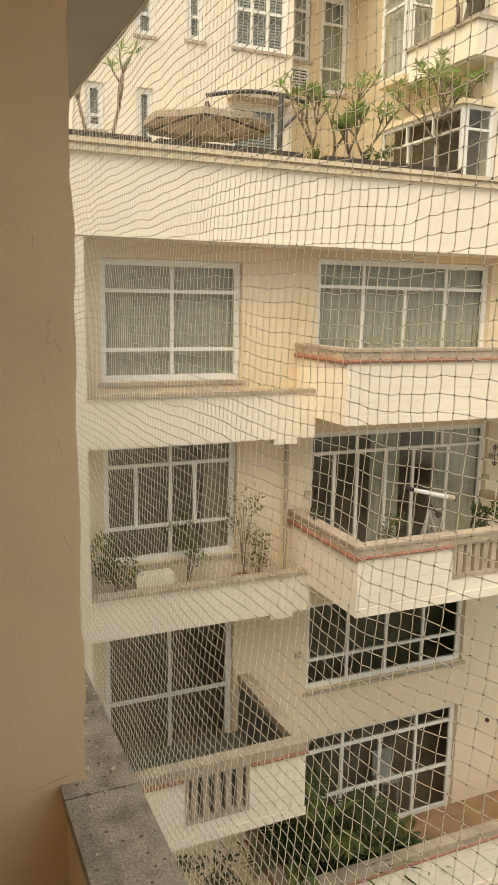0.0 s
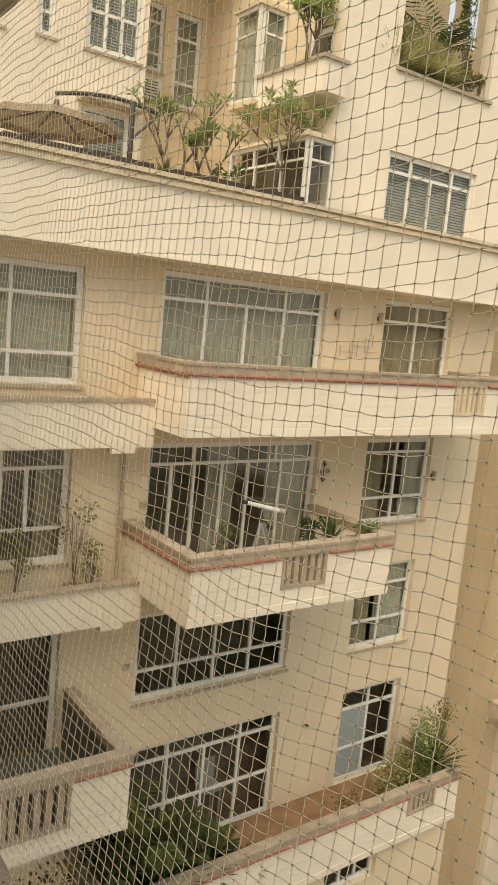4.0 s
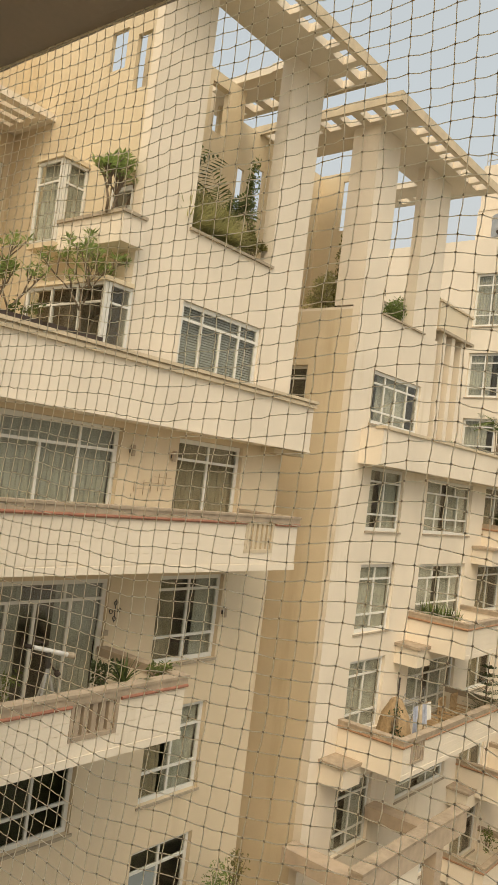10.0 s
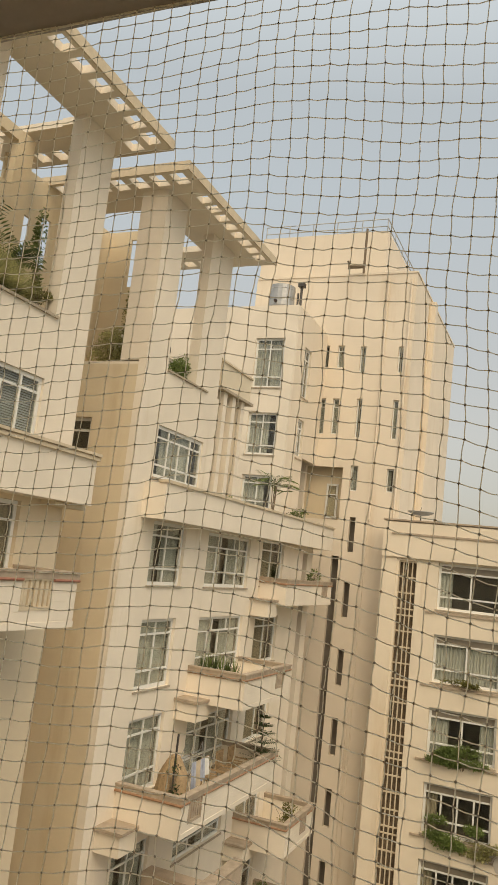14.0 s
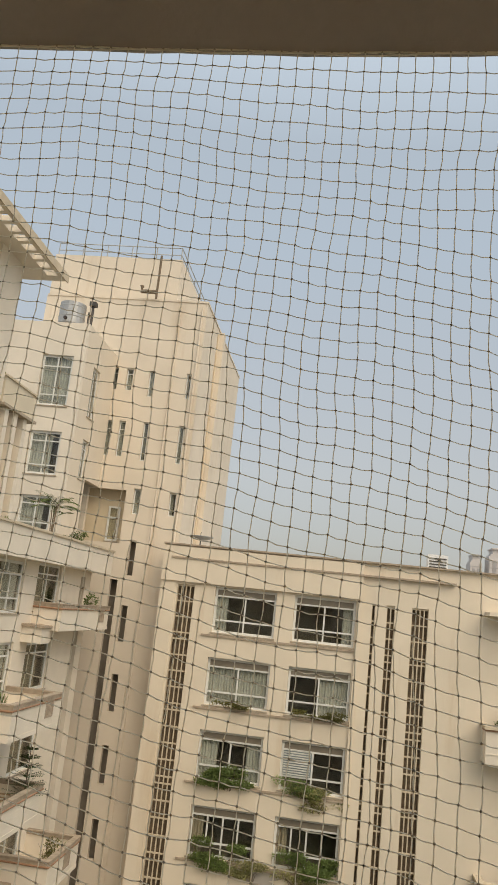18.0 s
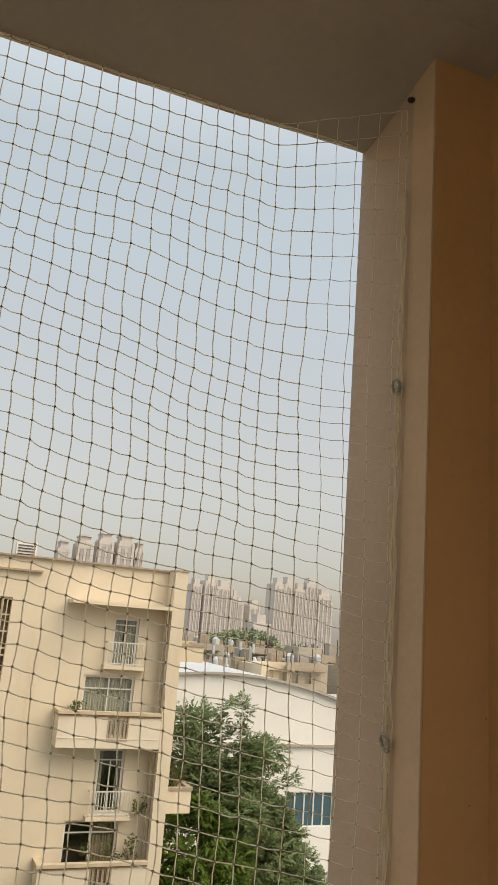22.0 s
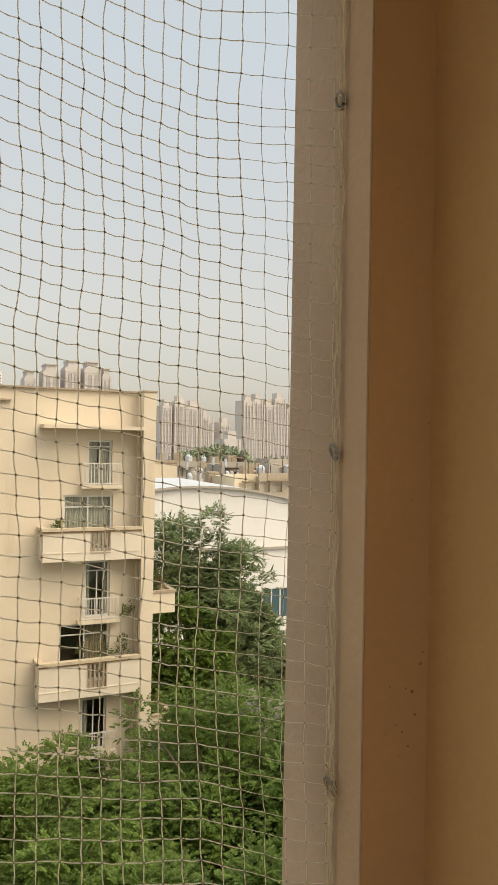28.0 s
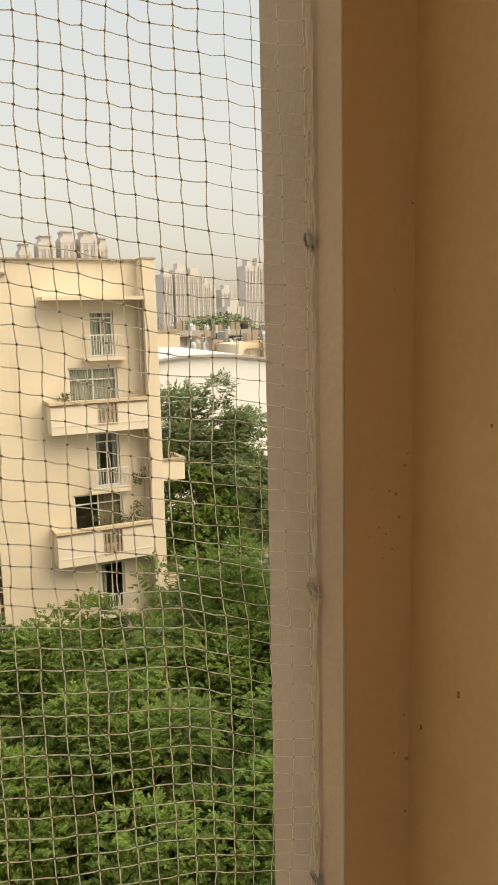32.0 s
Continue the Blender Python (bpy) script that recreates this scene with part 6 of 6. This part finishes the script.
# ---------- things on the second wing ----------
palm((27.5, 10.9, 21.02), 1.6, 14, "small arching palm on the second terrace", trunk=1.3)
for x, z in ((29.8, 22.0), (30.4, 22.05), (28.9, 21.85), (23.3, 21.7), (22.6, 21.65)):
    bush("terrace_plant", (x, 10.8, z), (0.4, 0.25, 0.35), 170, 0.11, "leafy green plants along the terrace parapet", LEAF, "terrace plants")
bush("balcony_plant", (31.2, 10.2, 19.65), (0.7, 0.25, 0.3), 240, 0.11, "leafy plants on the balcony coping", LEAF, "balcony plants")
for k in range(6):
    spiky((22.35 + 0.05 * (k % 2), 10.7 - 0.22 * k, 16.3), rnd(0.55, 0.75), 34, "upright green blades above the coping", LEAF_PALE if k % 2 else LEAF, width=0.014, droop=0.15, spread=0.5)
bush("balcony_plant", (28.3, 9.5, 11.1), (0.9, 0.4, 0.35), 420, 0.09, "dry brown shrub filling the balcony", LEAF_DRY, "balcony plants")
bush("balcony_plant", (28.0, 10.0, 8.3), (0.4, 0.3, 0.4), 180, 0.1, "green plant on a lower balcony", LEAF, "balcony plants")
pine = thing("norfolk_pine", (24.9, 9.4, 12.94), "small tiered pine in a pot on the balcony", "plant")
part("pot", Geo().lathe((24.9, 9.4, 12.94), [(0.15, 0), (0.2, 0.35), (0.17, 0.35)], 12), POT, pine)
part("stem", Geo().tube([(24.9, 9.4, 13.2), (24.9, 9.4, 15.1)], 0.03, 6, 0.01), BARK, pine)
g = Geo()
for k in range(6):
    z, r = 13.55 + k * 0.27, 0.75 - k * 0.11
    for i in range(7):
        a = i * 0.9 + k
        d = Vector((math.cos(a), math.sin(a), 0.15))
        for q in range(8):
            p = Vector((24.9, 9.4, z)) + d * r * q / 8
            for s in (-1, 1):
                g.leaf(p, (d * 0.6 + Vector((-d.y, d.x, 0.1)) * s).normalized(), Vector((0, 0, 1)), 0.16, 0.05)
part("needles", g, LEAF_DARK, pine, fix=False)
rack = thing("clothes_rack", (20.9, 9.9, 12.94), "metal folding rack hung with washing", "rack")
for x in (20.3, 21.5):
    part("frame_leg", Geo().tube([(x, 9.7, 12.94), (x + 0.2, 10.1, 14.5), (x, 10.5, 12.94)], 0.02, 6), STEEL, rack)
for k in range(5):
    part("rail", Geo().tube([(20.35, 9.8 + k * 0.14, 14.3 - 0.1 * abs(k - 2)), (21.65, 9.8 + k * 0.14, 14.3 - 0.1 * abs(k - 2))], 0.01, 5), STEEL, rack)
for k in range(4):
    x = 20.45 + k * 0.28
    g = Geo()
    for i in range(6):
        a, b = x + i * 0.05, x + (i + 1) * 0.05
        o0, o1 = 0.02 * (i % 2), 0.02 * ((i + 1) % 2)
        g.quad((a, 9.78 - o0, 14.2), (b, 9.78 - o1, 14.2), (b + 0.02, 9.74 - o1 * 2, 13.4 + 0.1 * k), (a + 0.02, 9.74 - o0 * 2, 13.4 + 0.1 * k))
    cl = thing("washing", (x, 9.78, 13.4), "pale washed garment hanging on the rack", "laundry", "washing on the rack")
    part("cloth", g, (CLOTH, CURTAIN2, CLOTH, BLIND)[k], cl, fix=False)
for cx in (22.3, 23.4, 24.3):
    ch = thing("garden_chair", (cx, 9.9, 12.94), "brown cane garden chair on the balcony", "chair", "balcony chairs")
    part("seat", Geo().box(W0, cx - 0.25, cx + 0.25, 9.7, 10.2, 13.34, 13.39), WICKER, ch)
    part("backrest", Geo().grid(FA(10.2), cx - 0.25, cx + 0.25, 13.39, 13.95, [(cx - 0.2 + 0.1 * k, cx - 0.14 + 0.1 * k, 13.45, 13.88) for k in range(4)], -0.04, 0), WICKER, ch)
    for dx in (-0.23, 0.2):
        for dy in (9.72, 10.15):
            part("leg", Geo().box(W0, cx + dx, cx + dx + 0.03, dy, dy + 0.03, 12.94, 13.34), WICKER, ch)
        part("armrest", Geo().box(W0, cx + dx, cx + dx + 0.04, 9.7, 10.2, 13.55, 13.59), WICKER, ch)
swing = thing("wicker_basket_chair", (19.7, 9.9, 12.94), "tall woven basket chair on the balcony", "chair")
part("basket", Geo().lathe((19.7, 9.95, 12.94), [(0.2, 0), (0.45, 0.25), (0.5, 0.6), (0.4, 1.1), (0.15, 1.55), (0.05, 1.6)], 14), WICKER, swing)
part("pole", Geo().tube([(19.2, 9.7, 12.94), (19.25, 9.7, 15.2)], 0.03, 6), METAL, swing)
bush("balcony_plant", (19.2, 9.7, 14.0), (0.2, 0.2, 0.5), 90, 0.1, "thin climbing plant on a pole", LEAF_DARK, "balcony plants")

# ---------- trees of the courtyard and beyond ----------
for k, (x, y, h, r) in enumerate([(19.5, -6.0, 11.2, 3.6), (24.0, -3.0, 10.4, 3.4), (27.5, -8.2, 7.6, 3.1), (23.8, -10.6, 12.2, 3.8), (30.0, -13.2, 9.6, 3.5), (15.5, -9.2, 10.2, 3.6), (19.5, -13.0, 11.6, 3.8), (14.0, -4.6, 9.2, 3.4), (29.0, 1.0, 9.0, 2.8), (24.5, -16.0, 12.4, 3.8), (19.0, -1.6, 9.6, 3.0), (27.5, -5.9, 9.3, 2.7)]):
    big_tree((x, y, 0), h, r, "dense broad-leaved courtyard tree in full leaf", 40 + k, 78000, 0.112, LEAF_TREE)
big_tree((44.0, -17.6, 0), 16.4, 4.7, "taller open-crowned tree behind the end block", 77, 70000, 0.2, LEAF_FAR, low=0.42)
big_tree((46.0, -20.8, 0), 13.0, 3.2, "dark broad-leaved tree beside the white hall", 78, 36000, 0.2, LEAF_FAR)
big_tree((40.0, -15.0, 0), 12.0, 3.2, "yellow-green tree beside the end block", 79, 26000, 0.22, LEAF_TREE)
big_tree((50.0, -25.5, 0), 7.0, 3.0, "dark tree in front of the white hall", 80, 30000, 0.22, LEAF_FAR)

# ---------- the white hall and the roofs behind ----------
hall = thing("white_hall", (66, -36, 0), "low white hall with a shallow arched sheet roof", "building")
part("wall", Geo().grid(FX(60), 14, 62, 0, 13.4, [(30.3, 35.5, 5.2, 7.8), (38, 46, 5.2, 7.8)], -0.3, 0), WHITE_WALL, hall)
part("ledge", Geo().box(FX(60), 14, 62, 0, 0.25, 11.3, 11.5), CONCRETE, hall)


def arch(u):
    return max(13.45, 16.75 - 0.0145 * (u - 24) ** 2)


gable, roof, eave = Geo(), Geo(), Geo()
for k in range(64):
    a, b = 14 + k * 0.75, 14.75 + k * 0.75
    za, zb = arch(a), arch(b)
    gable.quad((60.0, -a, 13.4), (60.0, -b, 13.4), (60.0, -b, zb), (60.0, -a, za))
    roof.quad((59.6, -a, za + 0.14), (59.6, -b, zb + 0.14), (82, -b, zb + 0.5), (82, -a, za + 0.5))
    eave.quad((59.6, -a, za - 0.05), (59.6, -b, zb - 0.05), (59.6, -b, zb + 0.135), (59.6, -a, za + 0.135))
    eave.quad((59.6, -a, za - 0.05), (59.6, -b, zb - 0.05), (60.0, -b, zb - 0.05), (60.0, -a, za - 0.05))
part("gable", gable, WHITE_WALL, hall)
part("roof", roof, ROOFW, hall, "pale arched sheet roof")
part("eave", eave, CONCRETE, hall)
for a, b in ((30.3, 35.5), (38, 46)):
    n = 6
    for k in range(n):
        u0, u1 = a + (b - a) * k / n, a + (b - a) * (k + 1) / n
        wnd = part("window", Geo().grid(FX(60), u0, u1, 5.2, 7.8, [(u0 + 0.06, u1 - 0.06, 5.26, 7.74)], -0.2, -0.1), FRAME, hall)
        part("pane", Geo().box(FX(60), u0 + 0.06, u1 - 0.06, -0.17, -0.15, 5.26, 7.74), TEAL, wnd)
rs = random.Random(5)
for k in range(30):
    x, y = rs.uniform(78, 150), None
    y = -x * rs.uniform(0.33, 0.62)
    w, d, h = rs.uniform(3, 9), rs.uniform(4, 10), 15.0 + rs.uniform(-0.5, 3.0) + (x - 78) * 0.01
    t = thing("low_house", (x, y, 0), "low flat-roofed concrete house among other roofs", "house", "far roofs")
    holes = [(-y - w / 2 + 0.6 + 1.6 * q, -y - w / 2 + 1.4 + 1.6 * q, h - 2.2, h - 1.0) for q in range(int((w - 1) / 1.6))]
    part("wall", Geo().grid(FX(x), -y - w / 2, -y + w / 2, 0, h, holes, -0.3, 0).box(W0, x + 0.3, x + d, y - w / 2, y + w / 2, 0, h - 0.4), (SILL, CONCRETE, COPING, WALL_TAN, SILL)[k % 5], t)
    part("roof_box", Geo().box(W0, x + 1, x + 2.2, y - 0.6, y + 0.8, h - 0.4, h + rs.uniform(0.6, 1.6)), (CONCRETE, COPING)[k % 2], t)
    part("awning", Geo().box(W0, x - 0.9, x - 0.002, y - w * 0.35, y + w * 0.3, h - 0.95, h - 0.85), BARK, t)
    part("tank", Geo().lathe((x + 0.9, y - w * 0.3, h - 0.4), [(0.5, 0), (0.55, 0.1), (0.55, 1.1), (0.3, 1.35), (0.2, 1.4)], 9), (BLACKP, STEEL, ROOFW)[k % 3], t)
    for q in range(3):
        yy = y + rs.uniform(-w, w) * 0.4
        part("mast", Geo().tube([(x + 0.5, yy, h - 0.4), (x + 0.5, yy, h + rs.uniform(0.8, 2.4))], 0.06, 5), METAL, t)
g = Geo()
for k in range(1000):
    near = k % 3
    x = rs.uniform(195, 225) if near else rs.uniform(240, 330)
    y = -x * (rs.uniform(0.375, 0.475) if near else rs.uniform(0.3, 0.7))
    c = Vector((x, y, rs.uniform(11, 20.3 - abs(y / x + 0.425) * 45) if near else rs.uniform(8, 16)))
    for q in range(14):
        d = ball_dir(0.2)
        g.leaf(c + d * rs.uniform(0.4, 1.8), ball_dir(), ball_dir(0.4), rs.uniform(0.7, 1.5), rs.uniform(0.4, 0.9))
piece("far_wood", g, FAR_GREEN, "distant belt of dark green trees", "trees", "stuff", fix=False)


def high_rise(x, y, w, d, h, label, crown=False, bays=7):
    t = thing("high_rise", (x, y, 0), label, "building", "distant towers")
    body = Geo().box(W0, x, x + d, y - w / 2, y + w / 2, 0, h)
    for b in range(bays):
        c = y - w / 2 + w * (b + 0.5) / bays
        if b % 2 == 0:
            body.box(W0, x - 0.5, x, c - w / bays * 0.36, c + w / bays * 0.36, 0, h - (b % 3) * 1.5)
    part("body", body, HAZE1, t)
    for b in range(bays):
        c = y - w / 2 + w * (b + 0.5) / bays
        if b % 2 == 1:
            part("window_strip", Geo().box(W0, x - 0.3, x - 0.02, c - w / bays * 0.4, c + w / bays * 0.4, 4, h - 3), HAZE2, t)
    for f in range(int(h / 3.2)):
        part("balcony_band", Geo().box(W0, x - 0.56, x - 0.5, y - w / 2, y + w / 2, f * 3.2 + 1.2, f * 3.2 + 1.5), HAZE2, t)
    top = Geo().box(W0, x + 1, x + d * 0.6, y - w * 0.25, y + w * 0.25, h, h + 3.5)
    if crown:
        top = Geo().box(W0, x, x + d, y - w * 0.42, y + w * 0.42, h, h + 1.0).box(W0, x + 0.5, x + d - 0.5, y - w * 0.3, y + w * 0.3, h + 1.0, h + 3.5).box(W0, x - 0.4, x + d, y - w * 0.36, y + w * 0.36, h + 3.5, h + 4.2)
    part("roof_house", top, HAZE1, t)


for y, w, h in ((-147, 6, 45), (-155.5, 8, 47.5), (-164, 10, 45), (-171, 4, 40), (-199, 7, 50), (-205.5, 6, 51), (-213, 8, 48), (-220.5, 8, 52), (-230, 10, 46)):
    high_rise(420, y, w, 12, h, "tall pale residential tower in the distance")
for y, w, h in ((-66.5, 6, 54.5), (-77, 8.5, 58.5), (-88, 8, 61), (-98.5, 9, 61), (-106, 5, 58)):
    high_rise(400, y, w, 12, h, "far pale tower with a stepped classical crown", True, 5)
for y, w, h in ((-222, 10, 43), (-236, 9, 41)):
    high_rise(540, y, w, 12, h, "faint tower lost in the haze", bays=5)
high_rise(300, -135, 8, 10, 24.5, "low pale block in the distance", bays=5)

# tanks, boxes and masts on the near roofs behind the hall
house = thing("roof_house", (98, -42, 0), "low concrete house crowded with tanks and masts", "house")
part("wall", Geo().box(W0, 97, 105, -46, -35.5, 0, 14.6), CONCRETE, house)
part("parapet", Geo().box(W0, 96.8, 97, -46, -35.5, 14.2, 15.2), ROOFW, house)
for k in range(16):
    y = -36.2 - k * 0.62 + rs.uniform(-0.2, 0.2)
    z1 = 14.6 + rs.uniform(1.2, 3.6)
    if k % 3 == 2:
        mast = thing("roof_mast", (98, y, 14.6), "thin aerial mast on a flat roof", "mast", "roof clutter")
        part("pole", Geo().tube([(98, y, 14.6), (98, y, z1 + 1.0)], 0.07, 5), METAL, mast)
        part("head", Geo().box(W0, 97.8, 98.1, y - 0.15, y + 0.15, z1 - 0.2, z1 + 0.9), ROOFW, mast)
    else:
        tk = thing("roof_tank", (98.5, y, 14.6), "white plastic water tank on a flat roof", "tank", "roof clutter")
        part("drum", Geo().lathe((98.5, y, 14.6), [(0.42, 0), (0.45, 0.1), (0.45, (z1 - 14.6) * 0.55), (0.3, (z1 - 14.6) * 0.65), (0.15, (z1 - 14.6) * 0.7)], 10), (ROOFW, CONCRETE, STEEL)[k % 3 if k % 5 else 1], tk)
grey = thing("roof_house", (99, -51, 0), "grey concrete house with a roof room and dark openings", "house")
part("wall", Geo().grid(FX(98), 46.5, 58, 0, 16.8, [(50.0, 51.2, 14.2, 16.2), (52.0, 53.4, 14.2, 16.0), (54.5, 55.5, 14.2, 16.0)], -0.3, 0), CONCRETE, grey)
# Black box behind the openings, to paint the shade inside them.
part("back", Geo().box(W0, 99.5, 104, -58, -46.5, 0, 16.6), BLACKP, grey)
part("roof_room", Geo().box(W0, 100, 103, -57, -51, 16.8, 18.7), CONCRETE, grey)
part("eave", Geo().box(W0, 97.6, 104, -58, -46.4, 16.8, 17.0), SILL, grey)
